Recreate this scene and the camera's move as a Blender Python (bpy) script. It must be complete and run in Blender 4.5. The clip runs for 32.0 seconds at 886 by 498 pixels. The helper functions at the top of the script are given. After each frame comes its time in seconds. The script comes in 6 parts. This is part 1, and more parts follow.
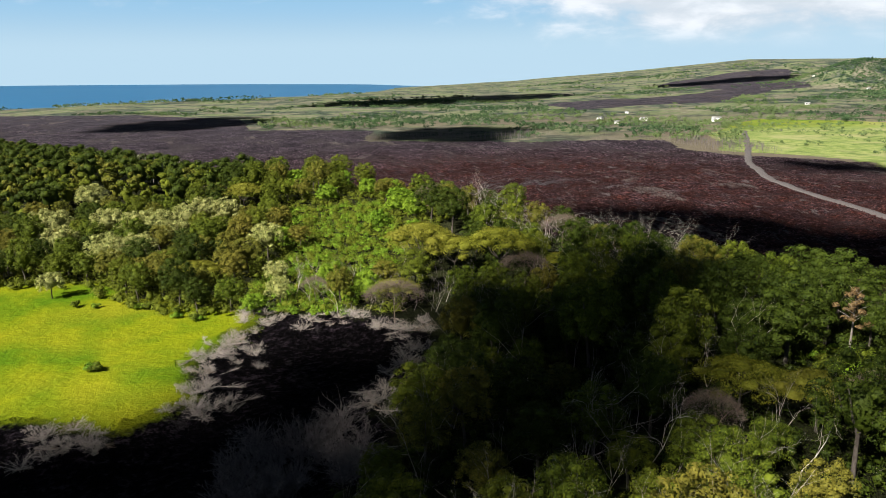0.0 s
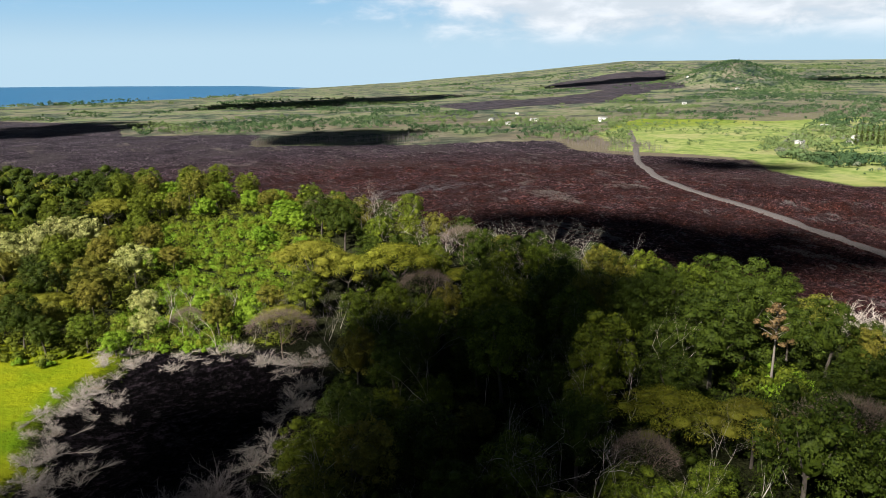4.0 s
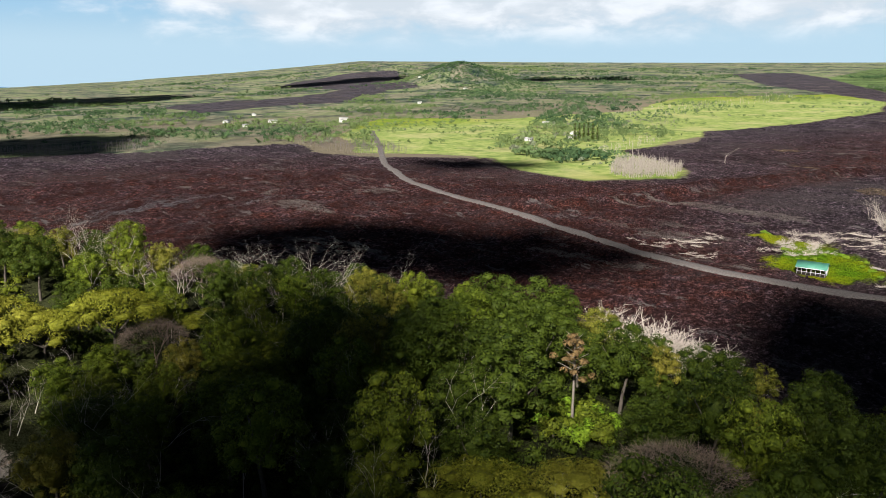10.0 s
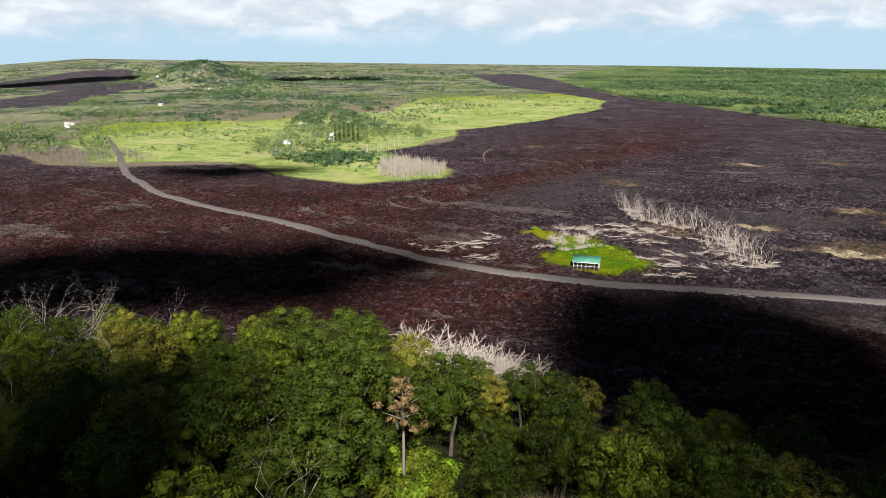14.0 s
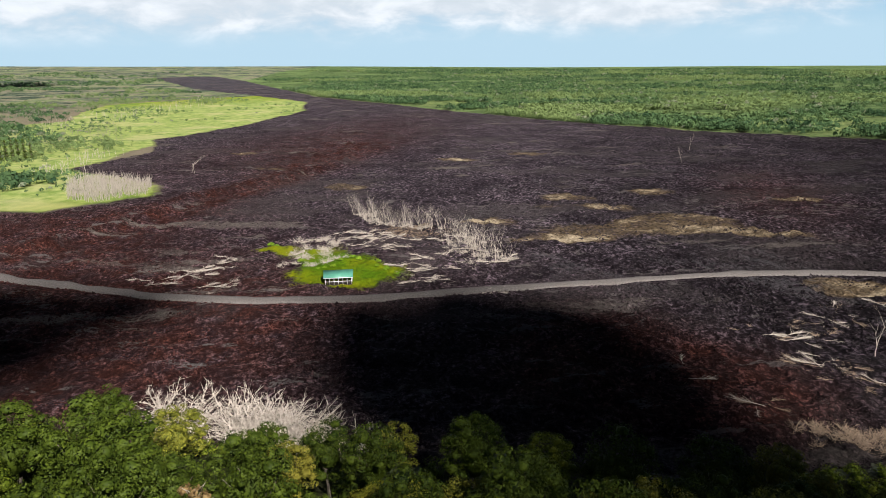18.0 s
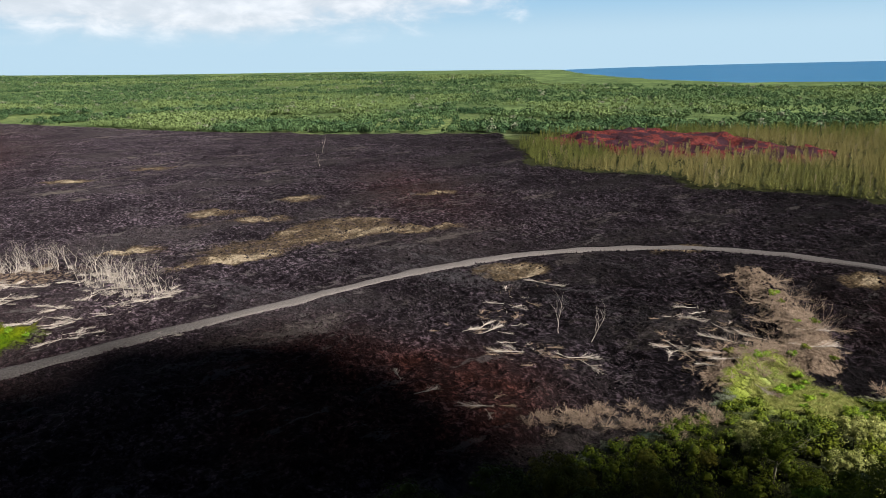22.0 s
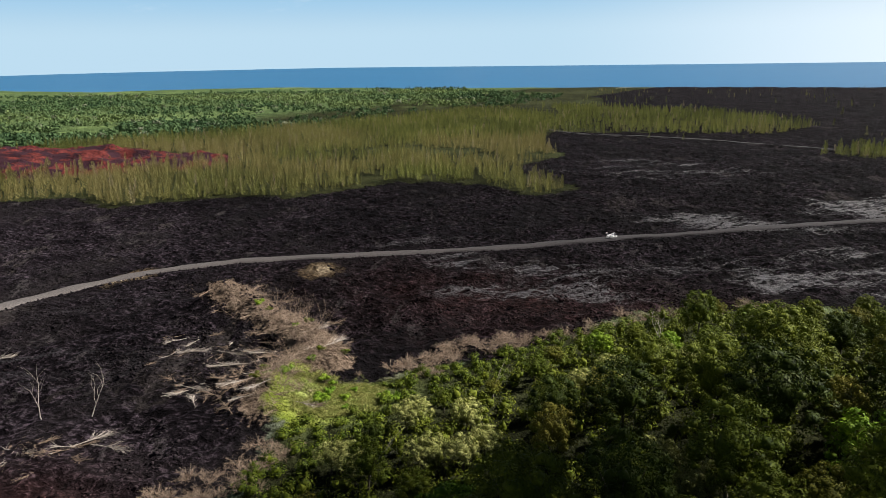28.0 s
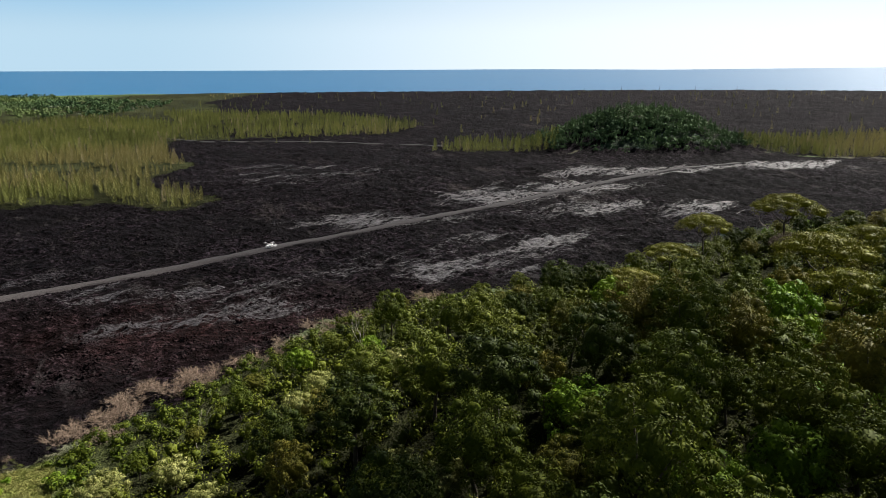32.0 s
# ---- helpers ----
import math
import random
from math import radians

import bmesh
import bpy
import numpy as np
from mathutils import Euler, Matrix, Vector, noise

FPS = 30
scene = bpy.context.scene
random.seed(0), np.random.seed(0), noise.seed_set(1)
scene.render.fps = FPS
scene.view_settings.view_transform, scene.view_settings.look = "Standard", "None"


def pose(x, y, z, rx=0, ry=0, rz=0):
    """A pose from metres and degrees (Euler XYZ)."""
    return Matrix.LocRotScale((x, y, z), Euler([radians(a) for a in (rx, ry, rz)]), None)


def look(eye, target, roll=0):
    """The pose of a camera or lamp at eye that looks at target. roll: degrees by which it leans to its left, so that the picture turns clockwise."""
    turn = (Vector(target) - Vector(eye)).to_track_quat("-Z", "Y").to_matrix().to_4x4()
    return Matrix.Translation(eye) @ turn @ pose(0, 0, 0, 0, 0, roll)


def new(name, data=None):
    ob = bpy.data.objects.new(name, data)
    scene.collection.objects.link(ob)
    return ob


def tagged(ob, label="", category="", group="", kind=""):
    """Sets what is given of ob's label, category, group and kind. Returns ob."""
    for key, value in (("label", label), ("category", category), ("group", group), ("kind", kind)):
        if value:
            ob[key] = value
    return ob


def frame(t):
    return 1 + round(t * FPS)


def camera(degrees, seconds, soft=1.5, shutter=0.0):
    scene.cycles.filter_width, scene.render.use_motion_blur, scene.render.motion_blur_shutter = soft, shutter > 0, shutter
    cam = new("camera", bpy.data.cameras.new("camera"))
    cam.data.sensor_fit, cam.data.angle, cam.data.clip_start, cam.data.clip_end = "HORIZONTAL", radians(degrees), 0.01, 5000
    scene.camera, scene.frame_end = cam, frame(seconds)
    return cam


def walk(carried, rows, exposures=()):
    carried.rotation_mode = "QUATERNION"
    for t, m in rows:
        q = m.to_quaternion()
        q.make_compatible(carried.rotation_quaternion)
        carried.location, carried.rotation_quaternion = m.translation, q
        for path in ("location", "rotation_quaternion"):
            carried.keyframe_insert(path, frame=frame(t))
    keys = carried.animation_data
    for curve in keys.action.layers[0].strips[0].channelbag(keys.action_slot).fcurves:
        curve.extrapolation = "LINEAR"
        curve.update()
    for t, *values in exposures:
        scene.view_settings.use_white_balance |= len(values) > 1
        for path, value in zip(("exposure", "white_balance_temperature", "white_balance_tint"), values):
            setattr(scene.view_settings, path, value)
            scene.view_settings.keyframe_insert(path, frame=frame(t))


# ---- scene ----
cam = camera(63.78, 32.0, soft=0.6)
PATH = [
    (0, (0.01, 0.00, 64.82), (2.76, 97.10, 41.08), -0.99),
    (0.5, (0.22, 2.32, 64.17), (4.56, 99.42, 40.66), -1.19),
    (1, (0.30, 4.52, 64.06), (6.37, 101.54, 40.61), -1.25),
    (1.5, (0.40, 7.03, 64.22), (8.17, 103.92, 40.72), -1.23),
    (2, (0.71, 9.28, 64.40), (10.17, 106.00, 40.83), -1.20),
    (2.5, (0.97, 11.42, 64.67), (12.19, 107.94, 41.03), -1.19),
    (4.5, (2.30, 20.84, 65.12), (21.91, 115.95, 41.23), -1.03),
    (5, (2.90, 23.32, 65.09), (25.09, 117.85, 41.16), -1.04),
    (5.5, (3.48, 25.73, 64.95), (28.04, 119.67, 41.03), -1.10),
    (6, (4.12, 28.26, 64.86), (31.58, 121.38, 40.90), -1.14),
    (6.5, (4.67, 30.53, 64.88), (34.78, 122.81, 40.85), -1.14),
    (7, (5.14, 32.65, 64.89), (37.78, 124.05, 40.81), -1.12),
    (7.5, (5.82, 34.78, 65.00), (40.83, 125.28, 40.85), -1.06),
    (8, (6.51, 36.92, 65.09), (43.74, 126.52, 40.89), -0.98),
    (8.5, (7.13, 39.02, 65.16), (47.41, 127.28, 40.90), -0.92),
    (9, (7.89, 41.22, 65.35), (51.42, 127.90, 41.00), -0.82),
    (9.5, (8.81, 43.61, 65.28), (55.38, 128.67, 40.88), -0.72),
    (10, (9.68, 46.12, 65.10), (59.31, 129.43, 40.73), -0.60),
    (10.5, (10.44, 48.53, 65.05), (62.91, 130.09, 40.66), -0.40),
    (11, (11.40, 50.97, 65.04), (67.04, 130.39, 40.61), -0.33),
    (11.5, (12.08, 53.33, 64.91), (71.48, 129.98, 40.48), -0.27),
    (12, (12.91, 55.72, 64.89), (75.83, 129.50, 40.44), -0.28),
    (12.5, (13.60, 58.10, 65.07), (79.77, 128.95, 40.54), -0.28),
    (13, (14.48, 60.70, 65.01), (84.04, 128.22, 40.43), -0.21),
    (13.5, (15.54, 63.16, 64.98), (87.74, 127.83, 40.39), -0.15),
    (15.5, (18.59, 71.51, 65.99), (100.90, 122.66, 41.32), -0.46),
    (16, (19.73, 74.10, 66.13), (104.33, 121.34, 41.41), -0.53),
    (16.5, (21.36, 76.76, 66.21), (108.11, 119.89, 41.42), -0.57),
    (17, (22.88, 79.52, 66.22), (111.88, 117.76, 41.36), -0.68),
    (17.5, (24.60, 81.54, 66.08), (115.81, 114.14, 41.23), -0.76),
    (18, (26.58, 84.01, 65.77), (119.73, 110.59, 40.95), -0.85),
    (18.5, (28.43, 86.31, 65.53), (123.16, 106.62, 40.73), -0.89),
    (19, (30.80, 88.46, 65.32), (126.67, 102.38, 40.54), -0.92),
    (19.5, (32.98, 90.56, 65.19), (129.55, 98.26, 40.40), -0.97),
    (20, (35.50, 92.44, 65.02), (132.37, 93.48, 40.22), -1.03),
    (20.5, (38.23, 94.30, 64.90), (134.95, 88.97, 40.09), -1.08),
    (21, (40.71, 95.82, 64.94), (136.92, 84.62, 40.10), -1.08),
    (21.5, (43.24, 97.10, 64.80), (138.48, 79.41, 39.94), -1.14),
    (22, (45.86, 98.21, 64.54), (139.78, 74.54, 39.68), -1.22),
    (22.5, (48.69, 99.44, 64.24), (140.49, 68.54, 39.36), -1.28),
    (23, (51.13, 100.67, 64.23), (140.37, 63.03, 39.33), -1.28),
    (23.5, (53.66, 101.59, 64.40), (139.90, 57.57, 39.38), -1.34),
    (24, (56.12, 102.42, 64.41), (139.18, 52.70, 39.33), -1.34),
    (24.5, (58.64, 102.95, 64.38), (137.91, 47.43, 39.21), -1.38),
    (26.5, (67.36, 104.56, 64.48), (130.35, 31.11, 39.24), -1.26),
    (27, (69.66, 104.34, 64.38), (126.86, 26.30, 39.12), -1.24),
    (27.5, (71.66, 104.28, 64.34), (122.75, 22.12, 39.04), -1.21),
    (28, (73.75, 104.07, 64.35), (118.54, 18.34, 38.99), -1.11),
    (28.5, (75.82, 103.66, 64.24), (114.11, 14.83, 38.90), -1.07),
    (29, (77.76, 103.21, 64.17), (109.99, 12.01, 38.82), -1.02),
    (29.5, (79.75, 102.40, 64.04), (105.43, 9.15, 38.66), -0.94),
    (30, (81.54, 101.49, 63.84), (100.74, 6.68, 38.49), -0.85),
    (30.5, (83.22, 100.66, 63.76), (96.70, 4.87, 38.40), -0.69),
    (31, (84.73, 99.85, 63.78), (92.15, 3.40, 38.43), -0.63),
    (31.5, (86.23, 98.86, 63.67), (87.57, 2.13, 38.35), -0.56),
    (32, (87.39, 97.62, 63.61), (82.69, 0.99, 38.31), -0.50),
]
walk(cam, [(t, look(eye, target, roll)) for t, eye, target, roll in PATH],
     exposures=[(0.0, 1.66, 6200, 10), (32.0, 1.66, 6200, 10)])

# ---- world, sun ----
SUN_YAW, SUN_EL = radians(132), radians(42)
SUN = Vector((-math.sin(SUN_YAW) * math.cos(SUN_EL), math.cos(SUN_YAW) * math.cos(SUN_EL), math.sin(SUN_EL)))


def node(tree, kind, **sockets):
    n = tree.nodes.new(kind)
    for key, value in sockets.items():
        if key == "_operation":
            n.operation = value
        elif key == "_data_type":
            n.data_type = value
        elif key == "_attribute_name":
            n.attribute_name = value
        else:
            n.inputs[key.replace("__", " ")].default_value = value
    return n


def make_world():
    """A clear maritime sky, hazy white low down and towards the sun, with broken cloud."""
    w = bpy.data.worlds.new("daylight")
    scene.world = w
    w.use_nodes = True
    t = w.node_tree
    t.nodes.clear()
    li = t.links.new
    out = t.nodes.new("ShaderNodeOutputWorld")
    bg = node(t, "ShaderNodeBackground", Strength=0.05)
    sky = t.nodes.new("ShaderNodeTexSky")
    sky.sky_type, sky.sun_disc = "NISHITA", False
    sky.sun_elevation, sky.sun_rotation = SUN_EL, 2 * math.pi - SUN_YAW
    sky.air_density, sky.dust_density, sky.ozone_density = 1.0, 0.1, 1.5
    co = t.nodes.new("ShaderNodeTexCoord")
    sep = t.nodes.new("ShaderNodeSeparateXYZ")
    li(co.outputs["Generated"], sep.inputs[0])

    def ramp(value, low, high, a=0.0, b=1.0):
        n = node(t, "ShaderNodeMapRange", From__Min=low, From__Max=high, To__Min=a, To__Max=b)
        n.interpolation_type = "SMOOTHSTEP"
        li(value, n.inputs["Value"])
        return n.outputs[0]

    def times(a, b):
        n = node(t, "ShaderNodeMath", _operation="MULTIPLY")
        li(a, n.inputs[0])
        li(b, n.inputs[1])
        return n.outputs[0]

    def mix(fac, a, b):
        n = node(t, "ShaderNodeMix", _data_type="RGBA")
        for key, v in (("Factor", fac), ("A", a), ("B", b)):
            if isinstance(v, tuple):
                n.inputs[key].default_value = (*v, 1)
            elif isinstance(v, float):
                n.inputs[key].default_value = v
            else:
                li(v, n.inputs[key])
        return n.outputs["Result"]

    toward = node(t, "ShaderNodeVectorMath", _operation="DOT_PRODUCT")
    li(co.outputs["Generated"], toward.inputs[0])
    toward.inputs[1].default_value = (-math.sin(SUN_YAW), math.cos(SUN_YAW), 0)
    glow = ramp(toward.outputs["Value"], 0.35, 1.0)
    haze = mix(glow, (3.5, 4.75, 5.525), (6.825, 7.075, 7.2))
    clear = mix(ramp(sep.outputs["Z"], 0.03, 0.20, 0.96, 0.0), mix(0.85, sky.outputs[0], (0.0, 0.0, 0.0)), haze)
    blue = mix(ramp(sep.outputs["Z"], 0.035, 0.10, 0.0, 0.6), clear, mix(glow, (2.1, 4.05, 5.8), (6.45, 7, 7.275)))
    clear = mix(ramp(sep.outputs["Z"], 0.12, 0.24), blue, clear)
    # cloud, flattened towards the horizon
    mp = node(t, "ShaderNodeMapping", Scale=(1.0, 1.0, 2.6))
    li(co.outputs["Generated"], mp.inputs[0])
    puffs = node(t, "ShaderNodeTexNoise", Scale=13.0, Detail=7.0, Roughness=0.55, Distortion=0.25)
    li(mp.outputs[0], puffs.inputs["Vector"])
    banks = node(t, "ShaderNodeTexNoise", Scale=2.2, Detail=2.0)
    li(mp.outputs[0], banks.inputs["Vector"])
    add = node(t, "ShaderNodeMath", _operation="ADD")
    li(puffs.outputs["Fac"], add.inputs[0])
    li(banks.outputs["Fac"], add.inputs[1])
    north = node(t, "ShaderNodeVectorMath", _operation="DOT_PRODUCT")
    li(co.outputs["Generated"], north.inputs[0])
    north.inputs[1].default_value = (0.83, 0.56, 0)
    lean = node(t, "ShaderNodeMath", _operation="ADD")
    li(ramp(north.outputs["Value"], 0.42, 0.86, 0.10, 0.70), lean.inputs[0])
    li(add.outputs[0], lean.inputs[1])
    lift = node(t, "ShaderNodeMath", _operation="ADD")
    li(lean.outputs[0], lift.inputs[0])
    li(ramp(sep.outputs["Z"], 0.025, 0.10, -0.22, 0.16), lift.inputs[1])
    cover = times(ramp(lift.outputs[0], 1.30, 1.78), ramp(sep.outputs["Z"], 0.02, 0.06))
    cover = times(cover, ramp(sep.outputs["Z"], 0.16, 0.34, 0.92, 0.1))
    body = mix(ramp(puffs.outputs["Fac"], 0.40, 0.68), (4.7, 4.95, 5.15), (6.3, 6.35, 6.4))
    li(mix(cover, clear, body), bg.inputs["Color"])
    li(bg.outputs[0], out.inputs[0])


make_world()
sun = bpy.data.lights.new("sun", "SUN")
sun.energy, sun.angle, sun.color = 5.0, radians(2.4), (1.0, 0.93, 0.82)
sun_ob = new("sun", sun)
sun_ob.matrix_world = look(SUN * 100, (0, 0, 0))

# ---- number helpers ----
def lattice(ix, iy, seed):
    n = (ix.astype(np.int64) * 374761393 + iy.astype(np.int64) * 668265263 + seed * 1274126177) & 0x7FFFFFFF
    n = ((n ^ (n >> 13)) * 1103515245 + 12345) & 0x7FFFFFFF
    return ((n ^ (n >> 16)) & 0xFFFF) / 65535.0


def value_noise(x, y, seed=0):
    ix, iy = np.floor(x), np.floor(y)
    fx, fy = x - ix, y - iy
    fx, fy = fx * fx * (3 - 2 * fx), fy * fy * (3 - 2 * fy)
    a, b = lattice(ix, iy, seed), lattice(ix + 1, iy, seed)
    c, d = lattice(ix, iy + 1, seed), lattice(ix + 1, iy + 1, seed)
    return (a * (1 - fx) + b * fx) * (1 - fy) + (c * (1 - fx) + d * fx) * fy


def fbm(x, y, size, octaves=4, seed=0, rough=0.5):
    """Fractal noise from -1 to 1, its largest lumps about size metres."""
    total, amp, norm = 0.0, 1.0, 0.0
    for k in range(octaves):
        total = total + amp * (2 * value_noise(x / size * 2**k + 17.3 * k, y / size * 2**k - 9.1 * k, seed + k) - 1)
        norm += amp
        amp *= rough
    return total / norm


def sdist(x, y, poly):
    """Metres to the outline of a polygon, positive inside."""
    x, y = np.asarray(x, float), np.asarray(y, float)
    best, inside = np.full(x.shape, 1e12), np.zeros(x.shape, bool)
    for (x0, y0), (x1, y1) in zip(poly, poly[1:] + poly[:1]):
        dx, dy = x1 - x0, y1 - y0
        k = np.clip(((x - x0) * dx + (y - y0) * dy) / (dx * dx + dy * dy), 0, 1)
        best = np.minimum(best, (x - x0 - k * dx) ** 2 + (y - y0 - k * dy) ** 2)
        if y0 != y1:
            inside ^= ((y0 > y) != (y1 > y)) & (x < x0 + (y - y0) / (y1 - y0) * dx)
    return np.where(inside, 1, -1) * np.sqrt(best)


def line_dist(x, y, line):
    best = np.full(np.shape(x), 1e12)
    for (x0, y0), (x1, y1) in zip(line, line[1:]):
        dx, dy = x1 - x0, y1 - y0
        k = np.clip(((x - x0) * dx + (y - y0) * dy) / (dx * dx + dy * dy), 0, 1)
        best = np.minimum(best, (x - x0 - k * dx) ** 2 + (y - y0 - k * dy) ** 2)
    return np.sqrt(best)


def smooth(a, b, v):
    k = np.clip((v - a) / (b - a), 0, 1)
    return k * k * (3 - 2 * k)


# ---- the plan, in metres ----
CENTRE = (60.0, 60.0)
# the young lava field: its far shore from the north-west round to the south ...
LAVA_FAR = [(-1500, 1700), (-814, 1437), (-548, 1386), (-287, 1180), (-218, 921), (-132, 917), (-54, 878), (-61, 742), (9, 714), (109, 704),
            (235, 695), (223, 613), (251, 544), (315, 498), (293, 435), (296, 363), (356, 341), (383, 357), (404, 401), (438, 474),
            (530, 477), (620, 542), (802, 551), (1051, 597), (1249, 694), (1419, 882), (1714, 1252), (2400, 1900), (2600, 1750)]
LAVA_EAST = [(2215, 1393), (1417, 750), (1134, 434), (946, 236), (850, 130), (787, 28), (706, -128), (568, -94), (487, -75), (446, -92),
             (409, -130), (369, -118), (331, -165), (303, -174), (280, -235), (239, -245), (190, -224), (181, -250), (239, -301),
             (229, -383), (255, -421), (293, -534), (198, -545), (108, -559), (71, -427), (-19, -400), (-79, -380), (-150, -405), (-185, -358), (-232, -352), (-700, -330)]
# ... and its near shore along the wood
LAVA_NEAR = [(-300, -200), (-86, -160), (-43, -164), (-4, -137), (23, -115), (56, -92), (80, -78), (103, -73), (115, -59), (131, -36),
             (146, -17), (159, 4), (152, 24), (144, 50), (130, 90), (124, 120), (124, 150), (116, 182), (104, 205), (92, 228), (66, 244),
             (52, 262), (20, 292), (1, 320), (-32, 388), (-69, 370), (-113, 405), (-215, 525), (-344, 620), (-900, 850)]
LAVA = LAVA_FAR + LAVA_EAST + LAVA_NEAR
LAVA_SOUTH = [(420, -1200), (310, -760), (250, -560), (100, -450), (-20, -420), (-180, -370), (-700, -340), (-2500, -700), (-2400, -2600), (200, -2900), (380, -1700)]
LAVA_NORTH = [(282, 1564), (408, 1602), (437, 1509), (623, 1689), (734, 1779), (744, 2210), (874, 2441), (1148, 2706), (1362, 2684), (1142, 2214), (961, 1976), (888, 1630), (804, 1626), (683, 1497), (522, 1273), (393, 1308), (328, 1294), (218, 1221)]
LEVEE = [(215, 322), (240, 305), (290, 300), (345, 312), (400, 296), (494, 288), (600, 330)]
WOOD = LAVA_NEAR + [(-1200, 700), (-1200, -500)]
RIDGE = [(-340, 560), (-150, 330), (-40, 320), (0, 256)]
PIT = [(-46, 192), (-24, 188), (0, 178), (2, 160), (-4, 143), (-14, 130), (-9, 117), (-16, 98), (-20, 50), (-140, 50), (-140, 122), (-84, 128), (-60, 124), (-51, 141), (-57, 160), (-54, 184)]
MEADOW = [(-175, 236), (-110, 234), (-85, 211), (-66, 203), (-49, 194), (-56, 160), (-50, 141), (-60, 124), (-84, 128), (-180, 120)]
GRASS_NORTH = [(300, 372), (352, 345), (395, 400), (430, 480), (620, 545), (1050, 600), (1230, 690), (1400, 900), (1100, 980), (800, 800), (560, 800), (420, 900),
               (330, 760), (275, 600), (330, 500)]
YARD = [(258, 223), (266, 216), (258, 204), (264, 196), (262, 188), (253, 177), (246, 163), (238, 156), (226, 166), (219, 180), (221, 190), (240, 196), (250, 203)]
ROAD = [(352, 774), (326, 711), (281, 605), (238, 512), (212, 427), (205, 365), (207, 314), (203, 262), (199, 225), (202, 188), (213, 157), (225, 137),
        (236, 110), (250, 82), (264, 53), (273, 23), (275, -12), (264, -48), (246, -70), (214, -92), (168, -126), (140, -149), (93, -184), (41, -227),
        (-12, -278), (-78, -329), (-125, -346)]
TRACK = [(310, -560), (255, -522), (200, -520), (150, -505), (82, -473), (30, -450), (-10, -446)]
VINES = [(-58, 300), (-15, 285), (-3, 232), (-22, 186), (-44, 188), (-56, 214), (-48, 248)]
IRON = [(560, -80), (487, -75), (446, -92), (409, -130), (369, -118), (331, -165), (303, -174), (280, -235), (239, -245), (190, -224), (181, -250), (239, -301),
        (229, -383), (255, -421), (293, -534), (320, -700), (480, -800), (560, -500), (640, -300), (640, -150)]
EAST_FIELD = [(780, -10), (806, -20), (904, 13), (993, -80), (1026, -171), (883, -183), (770, -110)]
EAST_BELT = [(1700, 1000), (1417, 745), (1134, 430), (946, 232), (850, 126), (787, 26), (706, -128), (660, -170), (640, -320), (560, -500), (700, -480), (950, -300), (1150, 0), (1350, 350), (1900, 900)]
EAST_LAND = [(2215, 1393), (1417, 745), (1134, 430), (946, 232), (850, 126), (787, 26), (706, -128), (660, -170), (640, -320), (560, -500), (470, -800), (440, -1200), (700, -3200), (5200, -2600), (5200, 2400), (3200, 1800)]
SOUTH_LAND = [(181, -250), (640, -300), (600, -900), (460, -1600), (300, -1600), (250, -760), (200, -545), (120, -560), (60, -660), (160, -700), (240, -420)]
STAINS = [(536, 394), (464, 331), (398, 246), (531, 219), (573, 174), (393, 118), (413, 80), (371, 101), (325, 39), (403, 10), (709, 363), (323, 151), (254, 24), (346, 72), (600, -278), (406, -204), (211, -71), (263, -45), (536, -379)]
HEAP = [(220, -41), (197, -31), (179, -23), (164, -12), (168, -6), (167, 1), (162, 10)]
GLADE = [(165, -1), (161, -7), (146, -9), (142, 1), (151, 9), (156, 10)]
RED_HILL = [(615, -122), (650, -240), (570, -300), (435, -288), (428, -228), (462, -196), (486, -158), (512, -134), (560, -120)]



def spots(x, y, rows):
    """Soft spots: rows of centre, half widths and strength."""
    return np.clip(sum(k * np.exp(-(((x - cx) / rx) ** 2 + ((y - cy) / ry) ** 2)) for cx, cy, rx, ry, k in rows), 0, 1)


RUSTY = [(60, 480, 190, 130, 1), (190, 330, 110, 130, 1), (170, 205, 60, 60, 1), (80, 380, 90, 80, .8), (250, 320, 60, 40, .7), (168, 82, 20, 26, 1.1), (180, 65, 14, 14, .8), (196, 96, 22, 20, 1.0), (182, 84, 18, 18, 1.0), (172, 62, 16, 14, .9),
         (600, 330, 200, 60, .5), (290, 305, 80, 16, 1.4), (420, 300, 80, 16, 1.3), (540, 315, 90, 25, .8), (140, -70, 60, 30, .3), (700, 400, 300, 70, .5), (420, 20, 90, 30, .5)]
SILVERY = [(180, -120, 90, 35, .12), (4, -274, 34, 22, 1.2), (-45, -322, 44, 18, 1.4), (47, -242, 34, 20, 1.1), (-20, -215, 48, 22, 1.1), (40, -150, 34, 18, .85), (-140, -335, 44, 16, 1.3),
           (85, -122, 34, 18, .75), (105, -195, 44, 14, .8), (140, -80, 40, 20, .4), (60, 400, 120, 60, .35), (250, 40, 70, 70, .15), (430, 120, 200, 120, .2), (150, -330, 60, 40, .6), (160, -105, 40, 16, .6)]


def skyline(yaw):
    """How high over the level the land's far edge stands, in degrees, by the turn to the left of +y, in degrees."""
    return np.interp(yaw, [-215, -180, -151, -137, -130, -124, -117, -108, -97, -82, -64, -51, -38, -32, -24, -15, -7, 2, 15, 29, 60],
                     [-2.2, -2.3, -2.05, -1.6, -1.2, -0.82, -0.70, -0.58, -0.5, -0.4, -0.1, 0.03, 0.2, 0.3, 0.4, -0.25, -0.7, -0.9, -1.25, -1.8, -1.8])


